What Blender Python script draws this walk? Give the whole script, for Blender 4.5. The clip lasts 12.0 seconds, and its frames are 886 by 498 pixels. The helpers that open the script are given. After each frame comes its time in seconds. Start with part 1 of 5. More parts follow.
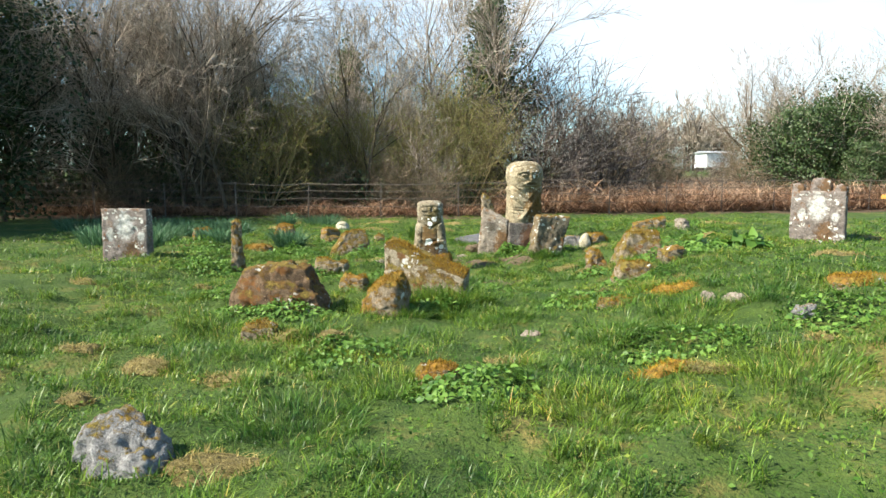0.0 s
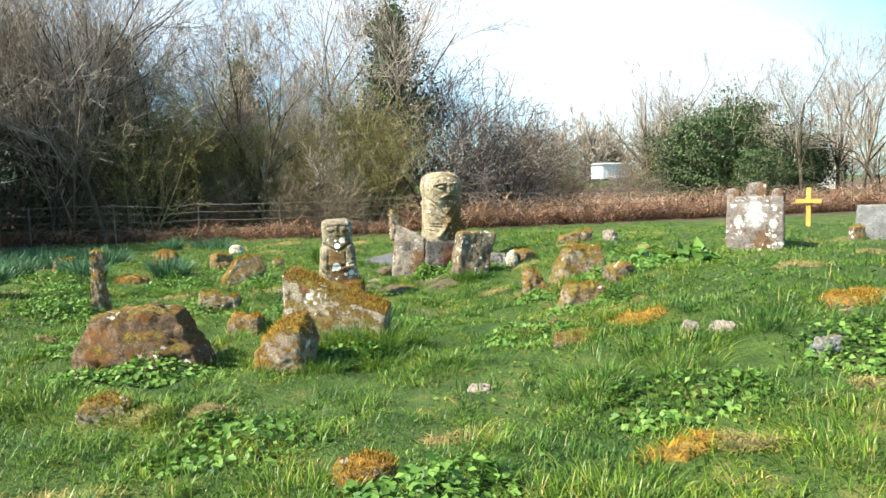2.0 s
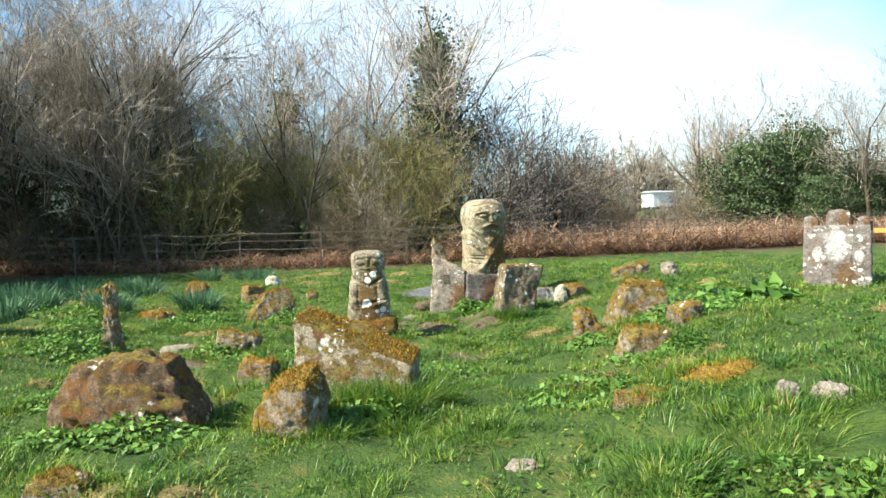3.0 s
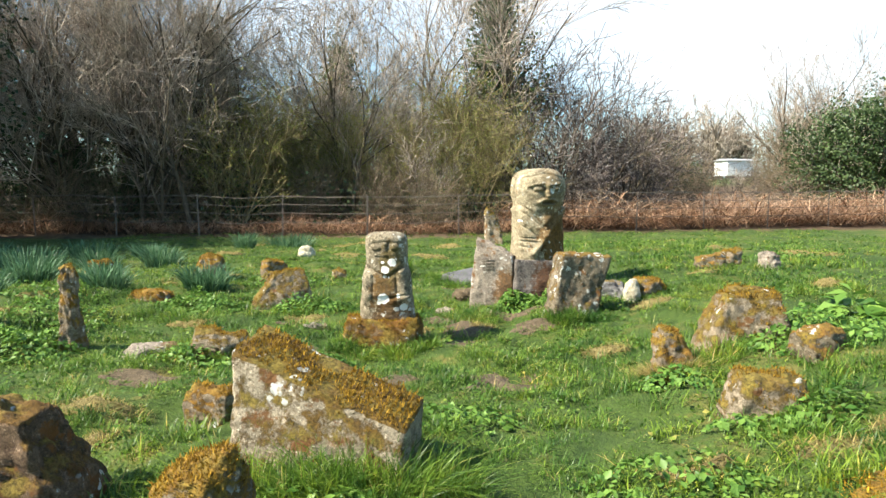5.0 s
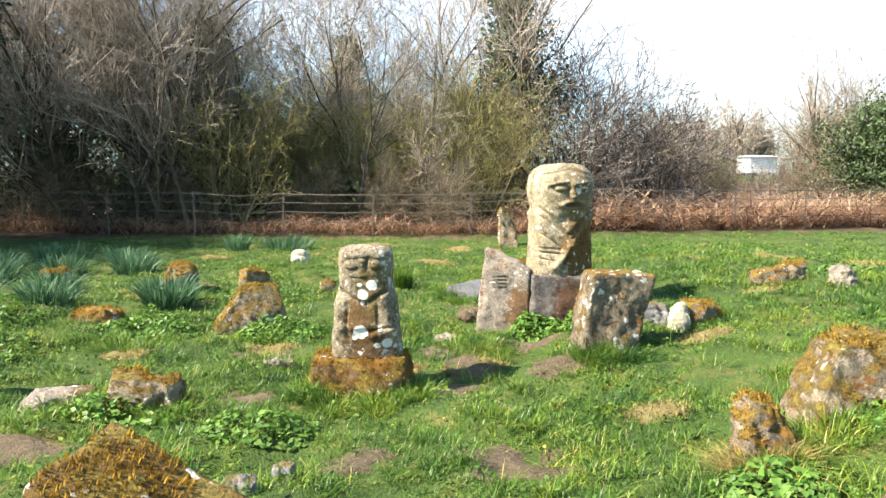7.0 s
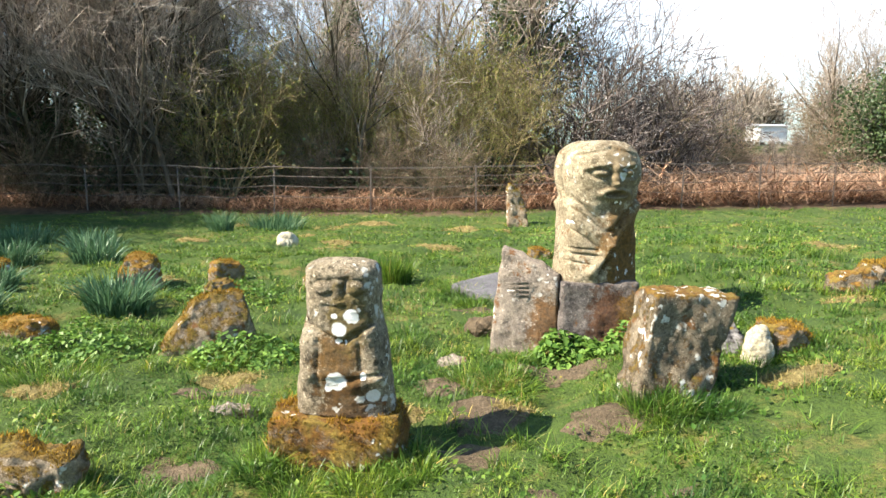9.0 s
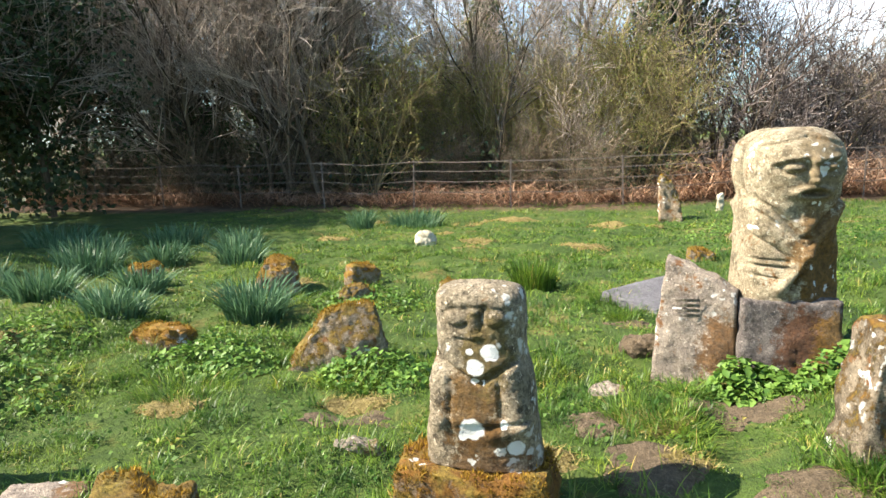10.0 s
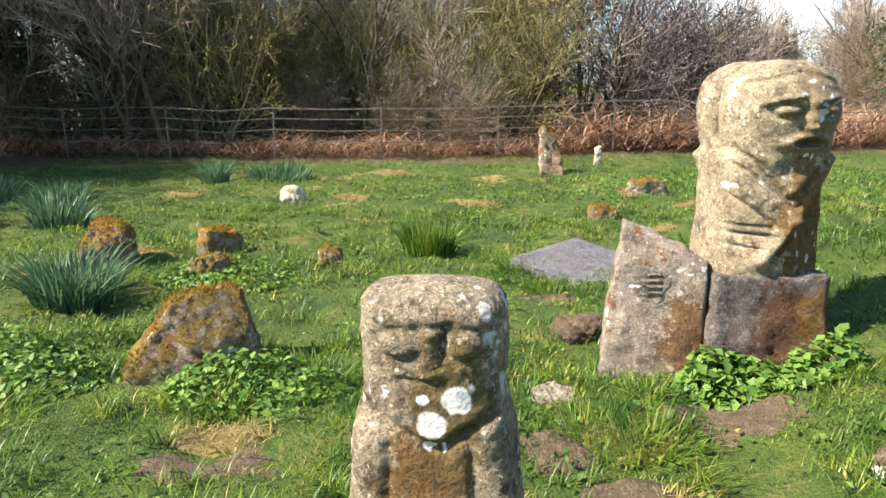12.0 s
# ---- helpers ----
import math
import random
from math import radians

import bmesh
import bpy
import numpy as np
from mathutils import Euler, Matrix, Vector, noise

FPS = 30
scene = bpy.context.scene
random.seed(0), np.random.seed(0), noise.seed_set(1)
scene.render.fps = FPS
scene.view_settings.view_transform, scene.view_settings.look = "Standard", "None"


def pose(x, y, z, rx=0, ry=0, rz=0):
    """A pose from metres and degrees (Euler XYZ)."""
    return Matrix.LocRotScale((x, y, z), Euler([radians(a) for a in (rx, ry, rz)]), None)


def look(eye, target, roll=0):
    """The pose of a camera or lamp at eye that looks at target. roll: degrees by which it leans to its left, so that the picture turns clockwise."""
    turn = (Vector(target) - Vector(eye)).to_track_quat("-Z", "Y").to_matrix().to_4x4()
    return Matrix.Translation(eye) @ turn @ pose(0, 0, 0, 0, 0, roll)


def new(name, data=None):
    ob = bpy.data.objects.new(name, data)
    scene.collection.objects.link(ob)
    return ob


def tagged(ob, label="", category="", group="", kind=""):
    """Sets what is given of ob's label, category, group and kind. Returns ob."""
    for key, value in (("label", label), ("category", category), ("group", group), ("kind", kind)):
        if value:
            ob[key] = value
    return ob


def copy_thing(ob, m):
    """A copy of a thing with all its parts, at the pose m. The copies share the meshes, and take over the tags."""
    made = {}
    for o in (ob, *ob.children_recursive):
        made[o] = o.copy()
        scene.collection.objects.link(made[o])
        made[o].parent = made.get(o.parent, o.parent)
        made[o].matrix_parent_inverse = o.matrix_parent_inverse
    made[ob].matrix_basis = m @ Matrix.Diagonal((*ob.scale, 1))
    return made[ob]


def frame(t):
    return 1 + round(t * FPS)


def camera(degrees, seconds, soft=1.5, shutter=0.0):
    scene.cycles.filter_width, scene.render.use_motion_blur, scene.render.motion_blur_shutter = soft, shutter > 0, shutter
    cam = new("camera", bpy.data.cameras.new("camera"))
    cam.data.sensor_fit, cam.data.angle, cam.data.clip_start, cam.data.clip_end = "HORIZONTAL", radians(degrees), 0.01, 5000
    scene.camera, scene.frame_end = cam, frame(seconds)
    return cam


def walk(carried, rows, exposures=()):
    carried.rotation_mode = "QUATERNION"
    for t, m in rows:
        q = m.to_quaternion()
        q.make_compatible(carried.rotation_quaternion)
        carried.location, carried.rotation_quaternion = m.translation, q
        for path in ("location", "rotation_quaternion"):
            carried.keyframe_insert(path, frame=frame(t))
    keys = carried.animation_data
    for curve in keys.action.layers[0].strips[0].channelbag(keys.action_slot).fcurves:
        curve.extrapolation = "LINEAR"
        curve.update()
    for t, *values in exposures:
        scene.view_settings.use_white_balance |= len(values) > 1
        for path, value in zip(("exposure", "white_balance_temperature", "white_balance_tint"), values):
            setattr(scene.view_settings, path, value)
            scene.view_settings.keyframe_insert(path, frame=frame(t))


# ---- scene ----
cam = camera(64.9, 12.0)

PATH = [
    (0, (-0.319, -3.708, 1.199), (-0.311, -1.719, 0.987), -0.0),
    (0.5, (-0.316, -3.447, 1.168), (-0.404, -1.457, 0.991), -2.1),
    (1, (-0.324, -3.166, 1.161), (-0.331, -1.175, 0.965), -1.0),
    (1.5, (-0.392, -2.782, 1.134), (-0.21, -0.802, 0.924), -1.4),
    (2, (-0.387, -2.455, 1.156), (-0.104, -0.483, 0.987), -1.4),
    (2.5, (-0.286, -2.062, 1.164), (-0.227, -0.069, 1.006), -2.2),
    (3, (-0.218, -1.729, 1.153), (-0.066, 0.264, 1.07), -1.5),
    (5, (0.082, -0.156, 1.252), (0.058, 1.835, 1.065), -0.1),
    (5.5, (0.137, 0.193, 1.267), (0.074, 2.187, 1.125), -1.4),
    (6, (0.259, 0.534, 1.276), (-0.04, 2.506, 1.127), 0.4),
    (6.5, (0.265, 0.824, 1.273), (0.031, 2.806, 1.137), 1.6),
    (7, (0.192, 1.172, 1.266), (0.123, 3.162, 1.069), -0.0),
    (9, (0.117, 2.443, 1.354), (0.044, 4.422, 1.068), 0.1),
    (9.5, (0.079, 2.749, 1.348), (-0.207, 4.704, 1.043), -1.1),
    (10, (0.03, 2.997, 1.39), (-0.438, 4.917, 1.084), -1.7),
    (10.5, (-0.119, 3.285, 1.351), (-0.407, 5.245, 1.076), -0.6),
    (11, (-0.319, 3.608, 1.376), (-0.315, 5.582, 1.057), -0.8),
    (11.5, (-0.377, 3.782, 1.362), (-0.344, 5.731, 0.913), -0.0),
    (12, (-0.376, 4.01, 1.285), (-0.447, 5.959, 0.839), -0.2),
]
walk(cam, [(t, look(eye, target, roll)) for t, eye, target, roll in PATH],
     [(0, 1.04, 6750, 7), (1.0, 1.24, 6750, 8), (2.0, 1.24, 6600, 6), (3.0, 1.16, 6600, 4), (5.0, 1.24, 6900, 8), (7.0, 1.54, 6900, 11), (9.0, 1.38, 6950, 13), (10.5, 1.42, 6950, 14), (11.5, 1.36, 6950, 15), (12.0, 1.27, 6950, 17)])

# ---- sky and sun ----
SUN_EL, SUN_AZ = radians(43), math.atan2(-0.94, -0.34)      # the sun stands square to the walk, over the wood's near end
world = bpy.data.worlds.new("sky")
scene.world = world
world.use_nodes = True
wn, wl = world.node_tree.nodes, world.node_tree.links
wn.clear()
w_out = wn.new("ShaderNodeOutputWorld")
w_bg = wn.new("ShaderNodeBackground")
w_sky = wn.new("ShaderNodeTexSky")
w_sky.sky_type, w_sky.sun_disc = "NISHITA", False
w_sky.sun_elevation, w_sky.sun_rotation = SUN_EL, SUN_AZ
w_sky.air_density, w_sky.dust_density, w_sky.ozone_density = 1.0, 1.2, 1.0
w_co = wn.new("ShaderNodeTexCoord")
w_map = wn.new("ShaderNodeMapping")
w_map.inputs["Scale"].default_value = (1.0, 1.0, 2.0)
w_no = wn.new("ShaderNodeTexNoise")
w_no.inputs["Scale"].default_value, w_no.inputs["Detail"].default_value, w_no.inputs["Roughness"].default_value = 1.1, 5, 0.45
w_rp = wn.new("ShaderNodeValToRGB")
w_rp.color_ramp.elements[0].position, w_rp.color_ramp.elements[1].position = 0.55, 0.79
w_mx = wn.new("ShaderNodeMix")
w_mx.data_type = "RGBA"
w_mx.inputs[7].default_value = (10.0, 10.2, 10.6, 1)
wl.new(w_co.outputs["Generated"], w_map.inputs["Vector"])
wl.new(w_map.outputs[0], w_no.inputs["Vector"])
wl.new(w_no.outputs["Fac"], w_rp.inputs[0])
wl.new(w_rp.outputs[0], w_mx.inputs[0])
w_lift = wn.new("ShaderNodeMix")                            # clear sky's colour multiplied towards a brighter blue
w_lift.data_type, w_lift.blend_type = "RGBA", "MULTIPLY"
w_lift.inputs[0].default_value = 1.0
w_lift.inputs[7].default_value = (0.86, 1.22, 1.40, 1)
wl.new(w_sky.outputs[0], w_lift.inputs[6])
wl.new(w_lift.outputs[2], w_mx.inputs[6])
wl.new(w_mx.outputs[2], w_bg.inputs["Color"])
w_bg.inputs["Strength"].default_value = 0.085
wl.new(w_bg.outputs[0], w_out.inputs["Surface"])

sun = new("sun", bpy.data.lights.new("sun", "SUN"))
sun.data.energy, sun.data.angle, sun.data.color = 5.8, radians(0.6), (1.0, 0.94, 0.84)
sun_way = Vector((-0.94, -0.34, 0)).normalized() * math.cos(SUN_EL) + Vector((0, 0, math.sin(SUN_EL)))
sun.matrix_world = look(sun_way * 60, (0, 0, 0))


# ---- materials ----
def material(name, rough=0.85):
    m = bpy.data.materials.new(name)
    m.use_nodes = True
    b = m.node_tree.nodes["Principled BSDF"]
    b.inputs["Roughness"].default_value = rough
    b.inputs["Specular IOR Level"].default_value = 0.3
    return m, m.node_tree.nodes, m.node_tree.links, b


def noise_node(n, l, co, scale, detail=4, rough=0.55):
    t = n.new("ShaderNodeTexNoise")
    t.inputs["Scale"].default_value, t.inputs["Detail"].default_value, t.inputs["Roughness"].default_value = scale, detail, rough
    l.new(co, t.inputs["Vector"])
    return t.outputs["Fac"]


def ramp(n, l, fac, *stops):
    r = n.new("ShaderNodeValToRGB")
    e = r.color_ramp.elements
    while len(e) < len(stops):
        e.new(0.5)
    for k, (p, c) in enumerate(stops):
        e[k].position = p
        e[k].color = (*c, 1) if isinstance(c, tuple) else (c, c, c, 1)
    l.new(fac, r.inputs[0])
    return r.outputs[0]


def mixed(n, l, fac, a, b):
    m = n.new("ShaderNodeMix")
    m.data_type = "RGBA"
    if isinstance(fac, float):
        m.inputs[0].default_value = fac
    else:
        l.new(fac, m.inputs[0])
    for k, c in ((6, a), (7, b)):
        if isinstance(c, tuple):
            m.inputs[k].default_value = (*c, 1)
        else:
            l.new(c, m.inputs[k])
    return m.outputs[2]


def maths(n, l, op, a, b=0.0):
    m = n.new("ShaderNodeMath")
    m.operation = op
    for k, v in ((0, a), (1, b)):
        if isinstance(v, (int, float)):
            m.inputs[k].default_value = v
        else:
            l.new(v, m.inputs[k])
    return m.outputs[0]


def bumped(n, l, b, height, strength, distance):
    k = n.new("ShaderNodeBump")
    k.inputs["Strength"].default_value, k.inputs["Distance"].default_value = strength, distance
    l.new(height, k.inputs["Height"])
    l.new(k.outputs[0], b.inputs["Normal"])


def stone(name, dark, light, moss=0.0, moss_colour=(0.30, 0.155, 0.026), lichen=0.0, rust=0.0, spots=(), top_moss=1.0, bump=1.0, stains=(), mottle=1.0):
    """Weathered stone: two tones of grain, rust-brown stains, moss on the upper faces and white crusts of lichen."""
    m, n, l, b = material(name, 0.92)
    co = n.new("ShaderNodeTexCoord").outputs["Object"]
    geo = n.new("ShaderNodeNewGeometry")
    big, mid, fine = noise_node(n, l, co, 5, 5, 0.6), noise_node(n, l, co, 22, 5, 0.65), noise_node(n, l, co, 110, 4, 0.7)
    col = ramp(n, l, maths(n, l, "ADD", maths(n, l, "MULTIPLY", big, 0.55), maths(n, l, "MULTIPLY", mid, 0.45)), (0.36, dark), (0.62, light))
    col = mixed(n, l, ramp(n, l, fine, (0.45, 0.0), (0.72, 0.8)), col, tuple(c * 0.28 for c in dark))
    crust = noise_node(n, l, co, 34, 6, 0.8)
    col = mixed(n, l, ramp(n, l, crust, (0.54, 0.0), (0.66, 0.6)), col, tuple(min(0.75, c * 1.55 + 0.03) for c in light))
    grime = noise_node(n, l, co, 13, 8, 0.78)
    col = mixed(n, l, ramp(n, l, grime, (0.50, 0.0), (0.62, 0.72 * mottle)), col, tuple(c * 0.33 for c in dark))
    fleck = noise_node(n, l, co, 58, 3, 0.6)
    col = mixed(n, l, ramp(n, l, fleck, (0.63, 0.0), (0.68, 0.7 * mottle)), col, tuple(min(0.7, c * 1.5 + 0.06) for c in light))
    if rust:
        k = noise_node(n, l, co, 7.5, 6, 0.7)
        col = mixed(n, l, ramp(n, l, k, (0.64 - rust * 0.4, 0.0), (0.70 - rust * 0.4, 0.9)), col, (0.16, 0.065, 0.015))
    for (x, z, r, colour) in stains:
        flat_ = n.new("ShaderNodeMapping")
        flat_.inputs["Scale"].default_value = (1, 0, 0.62)
        l.new(co, flat_.inputs["Vector"])
        d = n.new("ShaderNodeVectorMath")
        d.operation = "DISTANCE"
        d.inputs[1].default_value = (x, 0, z * 0.62)
        l.new(flat_.outputs[0], d.inputs[0])
        k = maths(n, l, "ADD", maths(n, l, "DIVIDE", d.outputs["Value"], r), maths(n, l, "MULTIPLY", maths(n, l, "SUBTRACT", noise_node(n, l, co, 17, 7, 0.75), 0.5), 2.6))
        shade = ramp(n, l, noise_node(n, l, co, 40, 5, 0.7), (0.35, tuple(c * 0.35 for c in colour)), (0.65, colour))
        col = mixed(n, l, ramp(n, l, k, (0.7, 0.80), (1.15, 0.0)), col, shade)
    if moss:
        sep = n.new("ShaderNodeSeparateXYZ")
        l.new(geo.outputs["Normal"], sep.inputs[0])
        up = maths(n, l, "MULTIPLY", sep.outputs[2], 0.34 * top_moss)
        k = maths(n, l, "ADD", maths(n, l, "ADD", maths(n, l, "MULTIPLY", noise_node(n, l, co, 13, 8, 0.78), 0.95), up), moss * 0.3)
        tuft = noise_node(n, l, co, 62, 5, 0.75)
        tint = ramp(n, l, maths(n, l, "ADD", maths(n, l, "MULTIPLY", mid, 0.4), maths(n, l, "MULTIPLY", tuft, 0.6)), (0.38, tuple(c * 0.22 for c in moss_colour)), (0.5, tuple(c * 0.62 for c in moss_colour)), (0.64, moss_colour))
        tint = mixed(n, l, ramp(n, l, noise_node(n, l, co, 7, 4, 0.6), (0.45, 0.0), (0.6, 0.6)), tint, ramp(n, l, tuft, (0.35, (0.07, 0.06, 0.012)), (0.62, (0.34, 0.27, 0.05))))
        col = mixed(n, l, ramp(n, l, k, (0.66, 0.0), (0.76, 0.95)), col, tint)
        fine = maths(n, l, "ADD", fine, maths(n, l, "MULTIPLY", tuft, ramp(n, l, k, (0.66, 0.0), (0.76, 1.6))))
    if lichen:
        v = n.new("ShaderNodeTexVoronoi")
        v.inputs["Scale"].default_value, v.inputs["Randomness"].default_value = 15, 1.0
        wob = n.new("ShaderNodeVectorMath")
        wob.operation = "ADD"
        nz = n.new("ShaderNodeTexNoise")
        nz.inputs["Scale"].default_value, nz.inputs["Detail"].default_value = 16, 4
        l.new(co, nz.inputs["Vector"])
        sc = n.new("ShaderNodeVectorMath")
        sc.operation = "SCALE"
        sc.inputs["Scale"].default_value = 0.13
        l.new(nz.outputs["Color"], sc.inputs[0])
        l.new(co, wob.inputs[0])
        l.new(sc.outputs[0], wob.inputs[1])
        l.new(wob.outputs[0], v.inputs["Vector"])
        pick = ramp(n, l, noise_node(n, l, co, 4.2, 3, 0.5), (0.56 - lichen * 0.2, 0.0), (0.6 - lichen * 0.2, 1.0))
        blot = ramp(n, l, v.outputs["Distance"], (0.24 + lichen * 0.12, 1.0), (0.32 + lichen * 0.14, 0.0))
        col = mixed(n, l, maths(n, l, "MULTIPLY", pick, blot), col, (0.60, 0.59, 0.53))
    if spots:
        nz = n.new("ShaderNodeTexNoise")
        nz.inputs["Scale"].default_value, nz.inputs["Detail"].default_value = 30, 4
        l.new(co, nz.inputs["Vector"])
        ripple = maths(n, l, "MULTIPLY", maths(n, l, "SUBTRACT", nz.outputs["Fac"], 0.5), 0.035)
        flatter = n.new("ShaderNodeMapping")
        flatter.inputs["Scale"].default_value = (1, 0.15, 1)
        l.new(co, flatter.inputs["Vector"])
        for (x, y, z, r) in spots:
            d = n.new("ShaderNodeVectorMath")
            d.operation = "DISTANCE"
            d.inputs[1].default_value = (x, y * 0.15, z)
            l.new(flatter.outputs[0], d.inputs[0])
            k = maths(n, l, "ADD", d.outputs["Value"], ripple)
            col = mixed(n, l, ramp(n, l, maths(n, l, "DIVIDE", k, r), (0.82, 1.0), (1.0, 0.0)), col, (0.82, 0.81, 0.76))
    l.new(col, b.inputs["Base Color"])
    h = maths(n, l, "ADD", maths(n, l, "MULTIPLY", mid, 0.7), maths(n, l, "MULTIPLY", fine, 0.4))
    bumped(n, l, b, h, 1.0 * bump, 0.025)
    return m


def leafy(name, dark, light, rough=0.5, through_light=0.35, spec=0.35, straw=None, patchy=False):
    m, n, l, b = material(name, rough)
    rnd = n.new("ShaderNodeNewGeometry").outputs["Random Per Island"]
    col = ramp(n, l, rnd, (0.0, dark), (0.92 if straw else 1.0, light), *(((1.0, straw),) if straw else ()))
    l.new(col, b.inputs["Base Color"])
    if patchy:
        co = n.new("ShaderNodeTexCoord").outputs["Object"]
        k = maths(n, l, "ADD", maths(n, l, "MULTIPLY", noise_node(n, l, co, 1.3, 4, 0.6), 0.5), maths(n, l, "MULTIPLY", noise_node(n, l, co, 6.5, 4, 0.6), 0.5))
        mul = n.new("ShaderNodeMix")
        mul.data_type, mul.blend_type = "RGBA", "MULTIPLY"
        mul.inputs[0].default_value = 1.0
        l.new(col, mul.inputs[6])
        l.new(ramp(n, l, k, (0.39, (0.30, 0.46, 0.48)), (0.5, (0.86, 0.88, 0.85)), (0.63, (1.55, 1.18, 0.9))), mul.inputs[7])
        col = mul.outputs[2]
        l.new(col, b.inputs["Base Color"])
    b.inputs["Specular IOR Level"].default_value = spec
    t = n.new("ShaderNodeBsdfTranslucent")
    l.new(col, t.inputs["Color"])
    mx = n.new("ShaderNodeMixShader")
    mx.inputs[0].default_value = through_light
    l.new(b.outputs[0], mx.inputs[1])
    l.new(t.outputs[0], mx.inputs[2])
    l.new(mx.outputs[0], n["Material Output"].inputs["Surface"])
    return m


def bark(name, dark, light):
    m, n, l, b = material(name, 0.9)
    co = n.new("ShaderNodeTexCoord").outputs["Object"]
    mp = n.new("ShaderNodeMapping")
    mp.inputs["Scale"].default_value = (6, 6, 1.2)
    l.new(co, mp.inputs["Vector"])
    k = noise_node(n, l, mp.outputs[0], 3, 5, 0.65)
    each = n.new("ShaderNodeNewGeometry").outputs["Random Per Island"]
    l.new(ramp(n, l, maths(n, l, "ADD", maths(n, l, "MULTIPLY", k, 0.5), maths(n, l, "MULTIPLY", each, 0.5)), (0.2, tuple(c * 0.5 for c in dark)), (0.5, dark), (0.8, light)), b.inputs["Base Color"])
    bumped(n, l, b, k, 0.7, 0.03)
    return m


STATUE_SPOTS = ((0.035, -0.20, 0.735, 0.036), (0.10, -0.17, 0.71, 0.022), (0.095, -0.18, 0.765, 0.018), (0.05, -0.2, 0.555, 0.014),
                (0.02, -0.21, 0.56, 0.015), (0.05, -0.21, 0.56, 0.012), (-0.24, -0.10, 0.42, 0.017))
SMALL_SPOTS = ((0.055, -0.16, 0.465, 0.036), (0.0, -0.165, 0.405, 0.037), (-0.02, -0.16, 0.468, 0.015), (0.0, -0.165, 0.35, 0.016), (0.025, -0.165, 0.345, 0.012),
               (-0.01, -0.16, 0.175, 0.048), (0.15, -0.15, 0.10, 0.034), (-0.05, -0.16, 0.14, 0.022), (0.11, -0.14, 0.20, 0.018))
M_JANUS = stone("pale_carved_stone", (0.20, 0.155, 0.09), (0.47, 0.395, 0.265), rust=0.08, spots=STATUE_SPOTS, lichen=0.02, stains=((0.14, 0.27, 0.24, (0.21, 0.10, 0.02)), (0.18, 0.06, 0.24, (0.19, 0.10, 0.02)), (0.05, 0.73, 0.16, (0.26, 0.19, 0.10))))
M_LUSTY = stone("speckled_carved_stone", (0.115, 0.088, 0.05), (0.42, 0.35, 0.24), rust=0.06, spots=SMALL_SPOTS, lichen=0.26, bump=1.3, mottle=1.25, stains=((-0.01, 0.24, 0.12, (0.17, 0.085, 0.015)), (0.03, 0.03, 0.14, (0.15, 0.075, 0.02)), (0.05, 0.47, 0.10, (0.20, 0.145, 0.045))))
M_BASE = stone("brown_grey_stone", (0.095, 0.08, 0.072), (0.21, 0.18, 0.155), rust=0.1, stains=((0.06, 0.33, 0.17, (0.13, 0.05, 0.015)), (0.24, 0.35, 0.14, (0.2, 0.11, 0.02))))
M_ARM = stone("buff_grey_stone", (0.20, 0.165, 0.135), (0.36, 0.30, 0.23), rust=0.12, lichen=0.10, stains=((0.17, 0.28, 0.16, (0.18, 0.08, 0.015)),))
M_LICHEN = stone("lichened_stone", (0.09, 0.068, 0.042), (0.29, 0.235, 0.16), moss=0.36, lichen=0.42, rust=0.2)
M_MOSSY = stone("mossy_stone", (0.19, 0.15, 0.10), (0.38, 0.30, 0.21), moss=0.40, moss_colour=(0.25, 0.155, 0.03), lichen=0.12, rust=0.22)
M_ORANGE = stone("orange_moss_stone", (0.17, 0.13, 0.09), (0.36, 0.28, 0.19), moss=0.55, moss_colour=(0.36, 0.185, 0.026), lichen=0.10)
M_PLINTH = stone("rust_moss_stone", (0.15, 0.10, 0.06), (0.34, 0.25, 0.16), moss=0.95, moss_colour=(0.30, 0.135, 0.022), lichen=0.08, top_moss=0.5)
M_BROWN = stone("brown_boulder_stone", (0.075, 0.045, 0.026), (0.20, 0.13, 0.075), moss=0.16, moss_colour=(0.24, 0.13, 0.03), rust=0.3, lichen=0.02)
M_GREY = stone("grey_stone", (0.15, 0.145, 0.14), (0.31, 0.30, 0.29), moss=-0.25, moss_colour=(0.36, 0.22, 0.02), lichen=0.0, mottle=0.15)
M_GRAVE = stone("gravestone_stone", (0.14, 0.115, 0.10), (0.30, 0.25, 0.22), lichen=0.30, rust=0.16, stains=((0.0, 0.52, 0.13, (0.74, 0.73, 0.68)), (-0.2, 0.42, 0.06, (0.7, 0.69, 0.64)), (0.22, 0.38, 0.05, (0.7, 0.69, 0.64)), (0.1, 0.12, 0.14, (0.17, 0.08, 0.02))))
M_PALE = stone("pale_stone", (0.42, 0.37, 0.25), (0.64, 0.58, 0.43), mottle=0.4)
M_SLABFACE = stone("slab_stone", (0.17, 0.135, 0.09), (0.46, 0.38, 0.27), moss=0.34, moss_colour=(0.22, 0.125, 0.022), lichen=0.2, rust=0.26, top_moss=1.7)
M_EARTH = stone("trodden_earth", (0.085, 0.062, 0.036), (0.19, 0.14, 0.085), bump=1.4, mottle=0.35)
M_MOSSCLUMP = stone("dry_moss", (0.22, 0.11, 0.02), (0.50, 0.30, 0.05), bump=2.2, mottle=0.35)
M_STRAW = stone("dry_grass_tuft", (0.17, 0.13, 0.045), (0.34, 0.27, 0.10), bump=2.0, mottle=0.35)
